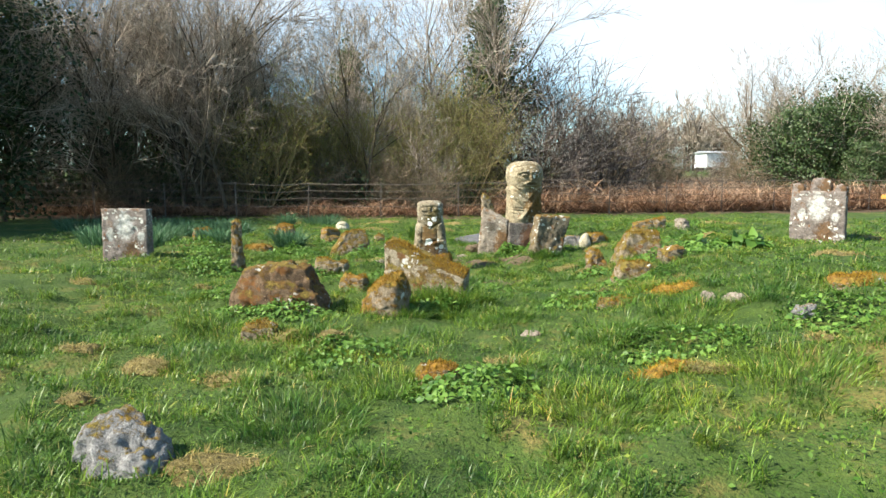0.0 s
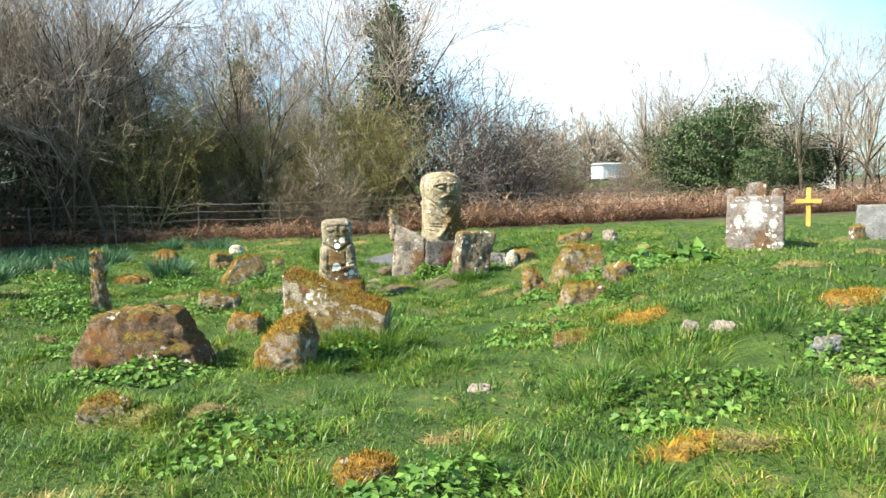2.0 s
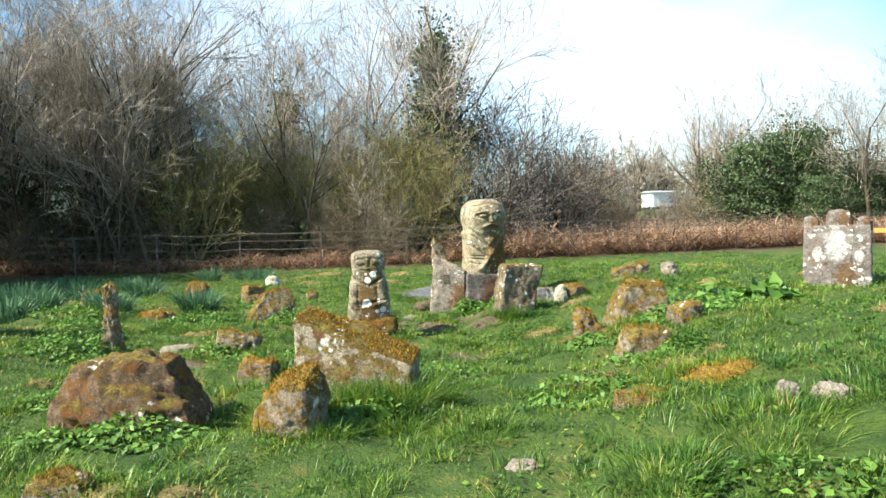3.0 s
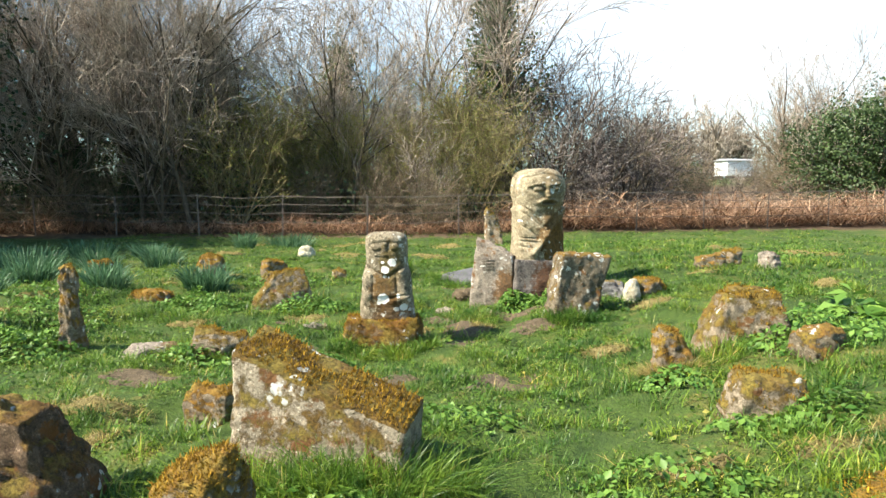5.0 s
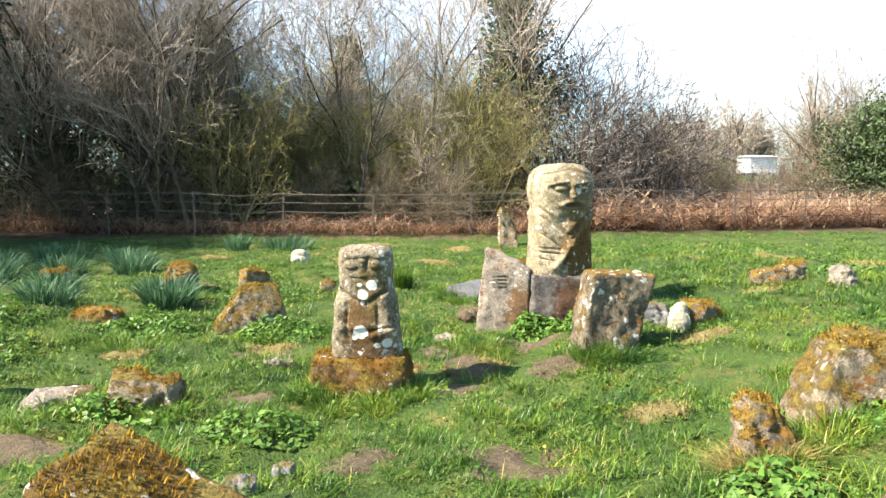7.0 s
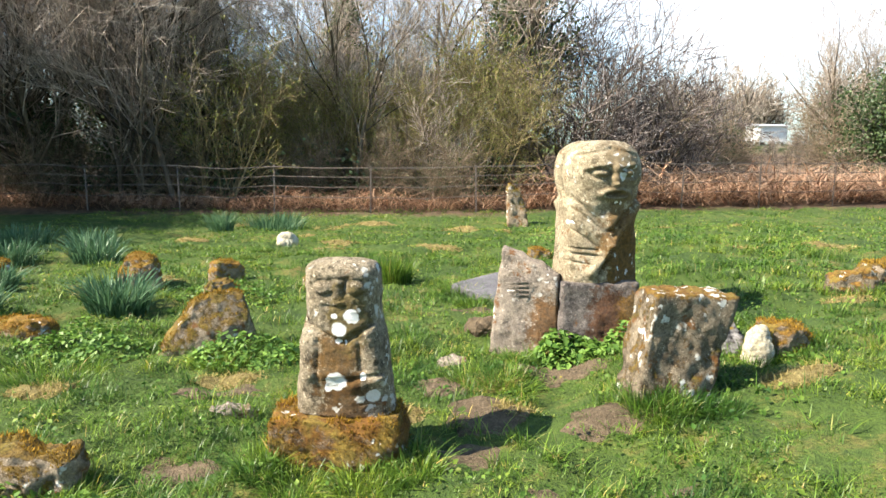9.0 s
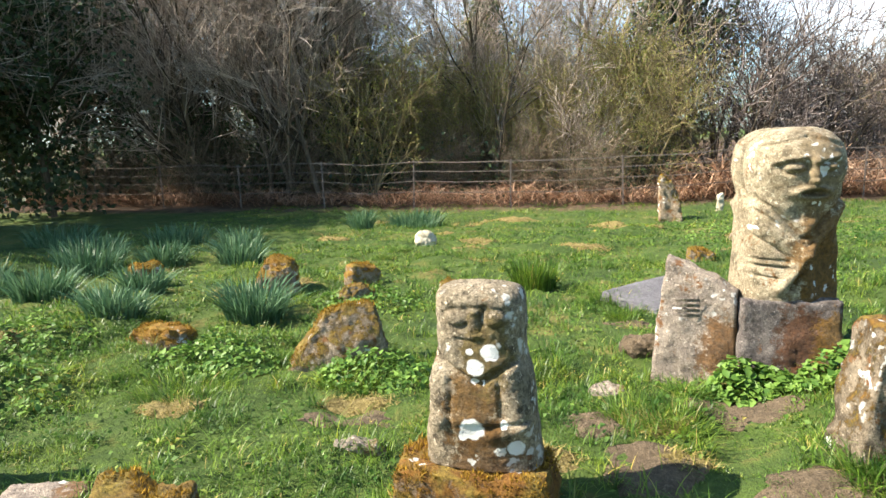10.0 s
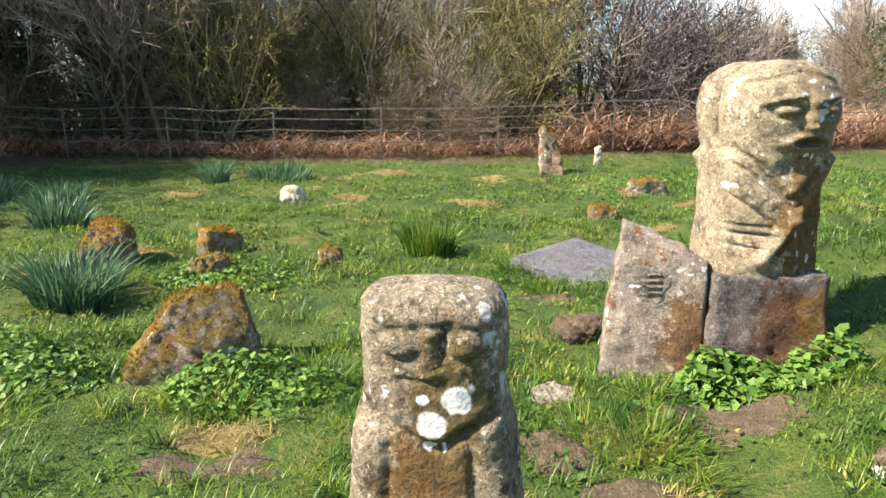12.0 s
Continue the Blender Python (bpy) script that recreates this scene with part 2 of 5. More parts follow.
M_GRASS = leafy("grass_blade", (0.032, 0.088, 0.010), (0.20, 0.335, 0.045), 0.42, 0.38, 0.4, (0.48, 0.38, 0.15), True)
M_STRAWBLADE = leafy("dead_grass_blade", (0.17, 0.14, 0.035), (0.46, 0.36, 0.14), 0.7, 0.3, 0.2)
M_MOSSBLADE = leafy("golden_moss", (0.24, 0.12, 0.012), (0.56, 0.34, 0.04), 0.8, 0.25, 0.1)
M_MOSSTUFT = leafy("shaggy_moss", (0.10, 0.055, 0.008), (0.42, 0.25, 0.035), 0.85, 0.2, 0.1)
M_DAFF = leafy("daffodil_leaf", (0.028, 0.085, 0.034), (0.14, 0.25, 0.125), 0.45, 0.25, 0.3)
M_IVY = leafy("ivy_leaf", (0.045, 0.12, 0.018), (0.19, 0.32, 0.06), 0.5, 0.3, 0.3)
M_IVYDARK = leafy("dark_ivy_leaf", (0.026, 0.052, 0.018), (0.11, 0.15, 0.05), 0.4, 0.15, 0.4)
M_EVERGREEN = leafy("evergreen_leaf", (0.018, 0.04, 0.012), (0.075, 0.115, 0.035), 0.5, 0.15, 0.3)
M_CONIFER = leafy("conifer_needles", (0.016, 0.030, 0.014), (0.055, 0.08, 0.03), 0.6, 0.08, 0.2)
M_BUD = leafy("young_leaf", (0.14, 0.16, 0.03), (0.36, 0.37, 0.09), 0.5, 0.4, 0.3)
M_BLOSSOM = leafy("blossom", (0.32, 0.29, 0.27), (0.62, 0.58, 0.54), 0.6, 0.3, 0.2)
M_TWIG = bark("twig_bark", (0.29, 0.235, 0.185), (0.66, 0.57, 0.47))
M_THORN = bark("thorn_bark", (0.085, 0.068, 0.06), (0.36, 0.30, 0.27))
M_TWIGWARM = bark("olive_twig_bark", (0.26, 0.205, 0.10), (0.55, 0.45, 0.23))
M_TWIGBROWN = bark("brown_twig_bark", (0.20, 0.145, 0.095), (0.50, 0.39, 0.28))
M_TRUNK = bark("trunk_bark", (0.075, 0.058, 0.038), (0.26, 0.21, 0.145))
M_BRACKEN = leafy("dead_bracken", (0.11, 0.042, 0.02), (0.64, 0.42, 0.27), 0.8, 0.2, 0.1)
M_IRON = stone("rusted_iron", (0.11, 0.09, 0.078), (0.25, 0.20, 0.165), bump=0.4, mottle=0.35)
M_BOARD = stone("grey_slate", (0.075, 0.072, 0.078), (0.165, 0.16, 0.165), bump=0.5, mottle=0.35)
M_PINE = bark("orange_varnished_pine", (0.50, 0.24, 0.055), (0.66, 0.36, 0.10))
M_WHITE = stone("white_render", (0.74, 0.74, 0.72), (0.84, 0.84, 0.82), bump=0.1, mottle=0.35)
M_SLATE = stone("roof_slate", (0.30, 0.31, 0.33), (0.42, 0.43, 0.45), bump=0.2, mottle=0.35)
M_GLASS, _n, _l, _b = material("dark_window_glass", 0.08)
_b.inputs["Base Color"].default_value = (0.02, 0.025, 0.03, 1)


def ground_material():
    m, n, l, b = material("turf_and_litter", 0.95)
    co = n.new("ShaderNodeTexCoord").outputs["Object"]
    a, c, d = noise_node(n, l, co, 0.8, 5, 0.6), noise_node(n, l, co, 5, 5, 0.7), noise_node(n, l, co, 45, 4, 0.7)
    turf = ramp(n, l, maths(n, l, "ADD", maths(n, l, "MULTIPLY", a, 0.5), maths(n, l, "MULTIPLY", c, 0.5)), (0.36, (0.022, 0.050, 0.008)), (0.53, (0.066, 0.108, 0.018)), (0.66, (0.21, 0.16, 0.05)))
    turf = mixed(n, l, ramp(n, l, d, (0.45, 0.0), (0.7, 0.7)), turf, (0.03, 0.055, 0.010))
    litter = ramp(n, l, c, (0.3, (0.05, 0.032, 0.02)), (0.7, (0.17, 0.11, 0.065)))
    sep = n.new("ShaderNodeSeparateXYZ")
    l.new(co, sep.inputs[0])
    edge = maths(n, l, "ADD", maths(n, l, "SUBTRACT", sep.outputs[1], maths(n, l, "MULTIPLY", maths(n, l, "MAXIMUM", sep.outputs[0], 0.0), 0.16)), maths(n, l, "MULTIPLY", a, 1.6))
    wood = ramp(n, l, maths(n, l, "DIVIDE", edge, 100.0), (0.194, 0.0), (0.200, 1.0), (0.70, 1.0), (0.80, 0.0))
    l.new(mixed(n, l, wood, turf, litter), b.inputs["Base Color"])
    bumped(n, l, b, maths(n, l, "ADD", c, d), 0.8, 0.04)
    return m


M_GROUND = ground_material()


# ---- building helpers ----
def smooth(a, b, v):
    k = np.clip((np.asarray(v, float) - a) / (b - a), 0, 1)
    return k * k * (3 - 2 * k)


def ground_z(x, y):
    """The lie of the land: a gentle bank to the east, a slight fall to the fence, low hummocks."""
    x, y = np.asarray(x, float), np.asarray(y, float)
    z = 0.03 - 0.09 * smooth(2.2, 5.0, y) - 0.17 * smooth(10, 18, y)
    z = z + 0.35 * smooth(0.3, 2.9, x) * (1 - 0.75 * smooth(8, 17, y))
    z = z + 0.17 * smooth(3.0, 4.2, -x) * (1 - smooth(6.5, 10, y))
    near = 1 - smooth(18, 30, np.hypot(x, y - 6))
    z = z + near * (0.018 * np.sin(2.3 * x + 0.7 * y) * np.cos(1.9 * y - 0.6 * x) + 0.014 * np.sin(5.1 * x - 1.3) * np.sin(4.3 * y + 0.9 * x) + 0.020 * np.sin(11 * x + 3 * y + 2 * np.sin(3 * y)) * np.sin(9.5 * y - 2.2 * x + 1.7 * np.sin(2.6 * x)) + 0.010 * np.sin(19 * x - 7 * y) * np.sin(17 * y + 5 * x))
    wx, wy = x + 0.13 * np.sin(3.7 * y + 1.1), y + 0.12 * np.sin(4.1 * x)
    hump = np.sin(4.6 * wx + 1.3 * wy) * np.sin(5.2 * wy - 0.9 * wx + 0.6)
    z = z + near * 0.046 * np.sign(hump) * np.abs(hump) ** 0.8 * (0.65 + 0.35 * np.sin(1.3 * x - 0.8 * y))
    z = z + 0.10 * np.exp(-(((x - 1.12) / 0.42) ** 2 + ((y - 5.95) / 0.36) ** 2))
    return z + 2.2 * smooth(45, 110, y)


def gz(x, y):
    return float(ground_z(x, y))


def put_mesh(name, verts, faces, mat, parent=None, flat=False):
    me = bpy.data.meshes.new(name)
    me.from_pydata(verts if isinstance(verts, list) else verts.tolist(), [], faces if isinstance(faces, list) else faces.tolist())
    me.materials.append(mat)
    if not flat:
        me.polygons.foreach_set("use_smooth", [True] * len(me.polygons))
    me.update()
    ob = new(name, me)
    ob.parent = parent
    return ob


def part(name, bm, mat, parent, label=""):
    me = bpy.data.meshes.new(name)
    bm.to_mesh(me)
    bm.free()
    me.materials.append(mat)
    ob = new(name, me)
    ob.parent = parent
    return tagged(ob, label)


def box_bm(w, d, h, bevel=0.01, at=(0, 0, 0)):
    bm = bmesh.new()
    bmesh.ops.create_cube(bm, size=1, matrix=Matrix.Translation(at) @ Matrix.Diagonal((w, d, h, 1)))
    if bevel:
        bmesh.ops.bevel(bm, geom=bm.edges[:], offset=bevel, segments=2, affect="EDGES")
    return bm


def fbm(p, octaves=4):
    return noise.fractal(Vector(p), 0.9, 2.1, octaves)


def rock(name, x, y, w, d, h, mat, label, category="stone", turn=0, slope=(0, 0), taper=(0.1, 0.1), shear=(0, 0), roundness=0.5, rough=0.07, seed=1, sink=0.08, base=None, group="", lean=(0, 0), cuts=21, chipped=True):
    """A block of stone, w x d x h above the turf: a cube drawn towards a ball by its roundness, with tapered sides, a sloping top and worn, uneven faces."""
    if category == "stone" and max(w, d, h) < 0.53 and roundness > 0.13:
        roundness = max(roundness, 0.52)
    roundness, rough = roundness + 0.07 * (category == "stone"), rough * 1.45
    bm = bmesh.new()
    bmesh.ops.create_cube(bm, size=2)
    bmesh.ops.subdivide_edges(bm, edges=bm.edges[:], cuts=cuts, use_grid_fill=True)
    off = Vector((seed * 7.31, seed * 3.17, seed * 1.73))
    chip = random.Random(seed * 13 + 5)
    chips = []
    for i in range(9 if category == "stone" and chipped else 0):
        pn = Vector((chip.gauss(0, 1), chip.gauss(0, 1), chip.gauss(0.35, 0.8))).normalized()
        chips.append((pn, (abs(pn.x) + abs(pn.y) + abs(pn.z)) * chip.uniform(0.66, 0.86)))
    for v in bm.verts:
        c = v.co.copy()
        ball = c.normalized() * 1.05
        c = c.lerp(ball, roundness)
        for pn, reach in chips:
            over = c.dot(pn) - reach
            if over > 0:
                c = c - pn * over * 0.92
        k = (c.z + 1) / 2
        px = c.x * (1 - taper[0] * k) + shear[0] * k
        py = c.y * (1 - taper[1] * k) + shear[1] * k
        pz = k * (1 + slope[0] * c.x + slope[1] * c.y)
        q = Vector((px * w / 2, py * d / 2, pz * (h + sink)))
        size = min(w, d, h + sink)
        n1 = fbm(q * (1.6 / size) + off, 3) * rough * size * 1.5
        n2 = fbm(q * (6.5 / size) + off * 2, 4) * rough * size * 0.6 + noise.noise(q * 34 + off) * 0.006 + noise.noise(q * 75 + off) * 0.003
        nn = Vector((c.x / max(w, .01), c.y / max(d, .01), (c.z) / max(h, .01))).normalized()
        v.co = q + nn * (n1 + n2)
    bmesh.ops.recalc_face_normals(bm, faces=bm.faces[:])
    me = bpy.data.meshes.new(name)
    bm.to_mesh(me)
    bm.free()
    me.materials.append(mat)
    me.polygons.foreach_set("use_smooth", [True] * len(me.polygons))
    ob = new(name, me)
    z0 = (gz(x, y) if base is None else base) - sink
    ob.matrix_basis = pose(x, y, z0, lean[0], lean[1], turn)
    return tagged(ob, label, category, group)


# ---- the ground ----
def build_ground():
    xs = np.concatenate([np.linspace(-900, -40, 14), np.linspace(-32, -9, 24), np.linspace(-8.6, 8.6, 170), np.linspace(9, 34, 26), np.linspace(44, 900, 14)])
    ys = np.concatenate([np.linspace(-900, -40, 12), np.linspace(-30, -6, 16), np.linspace(-5.5, 15, 200), np.linspace(15.4, 32, 34), np.linspace(36, 120, 22), np.linspace(160, 1500, 10)])
    X, Y = np.meshgrid(xs, ys)
    V = np.stack([X, Y, ground_z(X, Y)], -1).reshape(-1, 3)
    nx, ny = len(xs), len(ys)
    i = (np.arange(ny - 1)[:, None] * nx + np.arange(nx - 1)[None]).reshape(-1)
    F = np.stack([i, i + 1, i + 1 + nx, i + nx], 1)
    ob = put_mesh("ground", V, F, M_GROUND)
    tagged(ob, "uneven green turf giving way to brown leaf litter", "ground", kind="structure")


build_ground()


# ---- the two carved figures ----
def stroke(X, Z, a, b, w):
    ax, az, bx, bz = *a, *b
    dx, dz = bx - ax, bz - az
    k = np.clip(((X - ax) * dx + (Z - az) * dz) / (dx * dx + dz * dz), 0, 1)
    return np.exp(-((X - ax - k * dx) ** 2 + (Z - az - k * dz) ** 2) / w ** 2)


def ring(X, Z, cx, cz, rx, rz, w):
    r = np.sqrt(((X - cx) / rx) ** 2 + ((Z - cz) / rz) ** 2)
    return np.exp(-((r - 1) * min(rx, rz) / w) ** 2)


def blob(X, Z, cx, cz, rx, rz):
    return np.exp(-(((X - cx) / rx) ** 2 + ((Z - cz) / rz) ** 2) ** 2)


def carved(name, height, profile, depth, power, relief, both, mat, rough, label, seed, crown=0.80):
    """A standing figure: rings up a profile of half widths, squared off by power, with the carving raised from its front (and back)."""
    nt, nz = 150, 140
    zs = np.linspace(0, 1, nz)
    hs, ws = zip(*profile)
    ds, dd = zip(*depth)
    th = np.linspace(0, 2 * np.pi, nt, endpoint=False)
    Zn, T = np.meshgrid(zs, th, indexing="ij")
    cap = np.sqrt(np.clip(1 - np.clip((Zn - crown) / (1 - crown), 0, 1) ** 2.5, 0, 1))
    A = np.interp(Zn, hs, ws)
    ker = np.ones(7) / 7
    a = np.convolve(np.pad(A[:, 0], 3, mode="edge"), ker, "valid")
    b = np.convolve(np.pad(np.interp(zs, ds, dd), 3, mode="edge"), ker, "valid")
    A, B = a[:, None] * (0.25 + 0.75 * cap), b[:, None] * (0.1 + 0.9 * cap)
    c, s = np.cos(T), np.sin(T)
    X = A * np.sign(c) * np.abs(c) ** (2 / power)
    Y = B * np.sign(s) * np.abs(s) ** (2 / power)
    Z = Zn * height
    front = smooth(0.25, 0.7, -s)
    d = relief(X, Z) * front * (1.15 if both else 1.1)
    if both:
        d = d - 0.085 * np.exp(-((Y - 0.02) / 0.036) ** 2) * smooth(0.60, 0.66, Zn)
        d = d + 1.1 * relief(-X, Z) * smooth(0.25, 0.7, s)
    ln = np.hypot(c / a[:, None], s / b[:, None])
    nx_, ny_ = c / a[:, None] / ln, s / b[:, None] / ln
    wear = np.array([fbm((x * 9 + seed, y * 9, z * 9), 4) * rough + fbm((x * 40, y * 40 + seed, z * 40), 3) * rough * 0.35 for x, y, z in zip(X.ravel(), Y.ravel(), Z.ravel())]).reshape(X.shape)
    X, Y = X + nx_ * (d + wear), Y + ny_ * (d + wear)
    Z = Z + wear * 0.6 * (Zn > 0.5)
    if both:
        Z = Z - 0.03 * np.exp(-(Y / 0.06) ** 2) * smooth(0.8, 0.97, Zn)
    V = [tuple(p) for p in np.stack([X, Y, Z], -1).reshape(-1, 3)]
    F = []
    for i in range(nz - 1):
        for j in range(nt):
            k = (j + 1) % nt
            F.append((i * nt + j, i * nt + k, (i + 1) * nt + k, (i + 1) * nt + j))
    V.append((0, 0, float(Z[-1].mean())))
    F += [((nz - 1) * nt + j, (nz - 1) * nt + (j + 1) % nt, len(V) - 1) for j in range(nt)]
    F.append(tuple(range(nt - 1, -1, -1)))
    return tagged(put_mesh(name, V, F, mat), label, "statue")


def tall_relief(X, Z):
    X = X + 0.045
    d = 0.022 * blob(X, Z, 0.035, 0.70, 0.19, 0.21)
    d = d + 0.020 * stroke(X, Z, (-0.17, 0.58), (0.04, 0.40), 0.05) + 0.020 * stroke(X, Z, (0.22, 0.58), (0.04, 0.40), 0.05)
    d = d - 0.032 * stroke(X, Z, (-0.20, 0.60), (0.03, 0.365), 0.012) - 0.032 * stroke(X, Z, (0.23, 0.58), (0.05, 0.365), 0.012)
    for e in (-0.06, 0.125):
        d = d - 0.020 * ring(X, Z, e, 0.755, 0.062, 0.030, 0.011) + 0.012 * blob(X, Z, e, 0.753, 0.045, 0.02) + 0.004 * blob(X, Z, e, 0.755, 0.02, 0.012)
        d = d + 0.014 * stroke(X, Z, (e - 0.075, 0.785), (e + 0.05, 0.815), 0.015)
    d = d + 0.042 * stroke(X, Z, (0.035, 0.80), (0.038, 0.685), 0.020) + 0.018 * blob(X, Z, 0.038, 0.675, 0.034, 0.022)
    d = d + 0.032 * ring(X, Z, 0.05, 0.615, 0.075, 0.030, 0.014) - 0.034 * stroke(X, Z, (-0.005, 0.612), (0.105, 0.612), 0.012)
    d = d + 0.012 * stroke(X, Z, (0.02, 0.55), (0.03, 0.45), 0.016) + 0.012 * stroke(X, Z, (0.075, 0.55), (0.07, 0.45), 0.016)
    d = d - 0.016 * stroke(X, Z, (-0.20, 0.865), (0.04, 0.915), 0.010) - 0.016 * stroke(X, Z, (0.04, 0.915), (0.22, 0.87), 0.010)
    d = d + 0.026 * stroke(X, Z, (-0.25, 0.50), (0.04, 0.28), 0.046) + 0.026 * stroke(X, Z, (0.25, 0.52), (0.05, 0.28), 0.046)
    d = d - 0.018 * stroke(X, Z, (-0.24, 0.555), (0.05, 0.325), 0.009) - 0.018 * stroke(X, Z, (-0.27, 0.43), (0.0, 0.23), 0.007)
    d = d - 0.018 * stroke(X, Z, (0.24, 0.57), (0.06, 0.325), 0.010) - 0.015 * stroke(X, Z, (0.24, 0.44), (0.09, 0.26), 0.012)
    d = d - 0.022 * stroke(X, Z, (-0.29, 0.215), (-0.03, 0.195), 0.007) - 0.014 * stroke(X, Z, (-0.29, 0.25), (-0.03, 0.235), 0.006) - 0.014 * stroke(X, Z, (-0.29, 0.165), (-0.08, 0.135), 0.006)
    d = d + 0.034 * stroke(X, Z, (0.045, 0.255), (-0.075, 0.075), 0.036) + 0.024 * stroke(X, Z, (0.05, 0.16), (0.06, 0.05), 0.05)
    d = d - 0.030 * stroke(X, Z, (0.06, 0.25), (-0.02, 0.08), 0.010)
    return d - 0.020 * blob(X, Z, 0.18, 0.18, 0.09, 0.16)


def small_relief(X, Z):
    Z = Z - 0.055
    d = 0.016 * blob(X, Z, 0.0, 0.47, 0.15, 0.21)
    for e in (-0.072, 0.072):
        d = d + 0.017 * blob(X, Z, e, 0.535, 0.042, 0.026) - 0.010 * ring(X, Z, e, 0.535, 0.05, 0.034, 0.009)
    d = d + 0.022 * stroke(X, Z, (0.0, 0.57), (-0.005, 0.475), 0.020) - 0.030 * stroke(X, Z, (0.026, 0.57), (0.018, 0.49), 0.010) - 0.014 * stroke(X, Z, (-0.035, 0.575), (0.04, 0.578), 0.010)
    d = d - 0.010 * stroke(X, Z, (-0.07, 0.455), (0.02, 0.45), 0.009)
    d = d - 0.032 * stroke(X, Z, (-0.17, 0.385), (0.0, 0.285), 0.013) - 0.034 * stroke(X, Z, (0.15, 0.385), (0.015, 0.285), 0.014)
    d = d + 0.022 * stroke(X, Z, (-0.16, 0.30), (-0.15, 0.12), 0.045) + 0.026 * stroke(X, Z, (0.13, 0.33), (0.165, 0.13), 0.05)
    d = d - 0.018 * stroke(X, Z, (0.085, 0.31), (0.10, 0.17), 0.012) - 0.018 * stroke(X, Z, (-0.10, 0.29), (-0.10, 0.13), 0.012)
    d = d + 0.018 * stroke(X, Z, (0.17, 0.13), (0.05, 0.09), 0.028) - 0.018 * stroke(X, Z, (0.19, 0.155), (0.05, 0.125), 0.009)
    return 0.7 * (d + 0.016 * stroke(X, Z, (-0.15, 0.14), (0.02, 0.155), 0.028))


tall = carved("stone_figure", 0.98, [(0, .285), (.10, .285), (.25, .275), (.45, .266), (.55, .268), (.59, .236), (.64, .258), (.75, .278), (.86, .275), (1, .26)],
              [(0, .235), (.5, .225), (.6, .25), (.75, .30), (.9, .295), (1, .27)], 2.5, tall_relief, True, M_JANUS, 0.006,
              "pale weathered two-faced carved figure with crossed arms", 3)
tall.matrix_basis = pose(1.01, 7.38, 0.44, 0, 0, 15)
small = carved("stone_figure", 0.705, [(0, .232), (.12, .222), (.35, .205), (.50, .196), (.61, .168), (.67, .164), (.78, .172), (.9, .172), (1, .16)],
               [(0, .15), (.3, .16), (.55, .13), (.8, .12), (1, .11)], 3.0, small_relief, False, M_LUSTY, 0.006,
               "small speckled carved stone figure with white lichen on a mossy plinth", 8, 0.92)
small.matrix_basis = pose(-0.45, 5.58, 0.155, 1.5, 0, -2)

# ---- stones round the figures ----
rock("base_stone", 1.01, 7.33, 0.575, 0.45, 0.525, M_BASE, "dark brown base stone stained with rust under the tall figure", turn=2, roundness=0.12, rough=0.03, seed=4, taper=(0.04, 0.04), base=-0.06, chipped=False)
rock("carved_slab", 0.52, 7.28, 0.52, 0.22, 0.66, M_ARM, "buff broken stone slab with ribbed carving against the base stone", turn=-12, roundness=0.14, rough=0.035, seed=5, slope=(-0.14, 0), taper=(0.22, 0.1), shear=(0.14, 0.12), base=-0.06, chipped=False)
for k in range(4):
    rib = tagged(put_mesh("carved_rib", *(lambda b: b)(([(-.07 + .14 * i / 6, -.020 * math.sin(math.pi * i / 6) - j * .010, .010 * (1 if j else -1) + .012 * math.sin(2 * i / 6)) for i in range(7) for j in (0, 1)], [(2 * i, 2 * i + 2, 2 * i + 3, 2 * i + 1) for i in range(6)])), M_ARM), "raised carved rib")
    rib.parent = bpy.data.objects["carved_slab"]
    rib.matrix_basis = pose(-0.03, -0.105 + 0.006 * k, 0.565 - 0.032 * k)
rock("broken_stone", 1.12, 5.98, 0.40, 0.26, 0.50, M_LICHEN, "square broken stone crusted with white lichen and brown moss", turn=12, roundness=-0.02, rough=0.045, seed=6, slope=(-0.03, 0), taper=(-0.12, 0.1), shear=(0.66, 0.06), base=0.13, chipped=False)
rock("plinth", -0.48, 5.52, 0.64, 0.36, 0.19, M_PLINTH, "low plinth stone covered in rust-orange moss", turn=-2, roundness=0.16, rough=0.05, seed=7, taper=(0.04, 0.08), base=-0.03, chipped=False)
rock("flat_slab", 0.60, 9.05, 1.15, 0.80, 0.07, M_BOARD, "smooth grey slate slab lying tilted in the grass", turn=-48, roundness=0.03, rough=0.012, seed=9, taper=(0.02, 0.02), lean=(4, 6), base=-0.06, chipped=False)
rock("buried_stone", 0.28, 7.75, 0.38, 0.26, 0.06, M_EARTH, "low buff stone half buried in grass", turn=20, seed=11)
rock("white_stone", 1.80, 6.42, 0.16, 0.16, 0.2, M_PALE, "white rounded stone among mossy stones", roundness=0.85, rough=0.06, seed=12, base=0.14)
rock("mossy_stone", 1.98, 6.55, 0.34, 0.26, 0.24, M_ORANGE, "low stone capped with orange moss", roundness=0.45, rough=0.08, seed=13, base=0.12)
rock("grey_stone", 1.66, 6.75, 0.40, 0.3, 0.2, M_GREY, "grey stone in the shade of the broken stone", roundness=0.4, rough=0.07, seed=14, base=0.10)

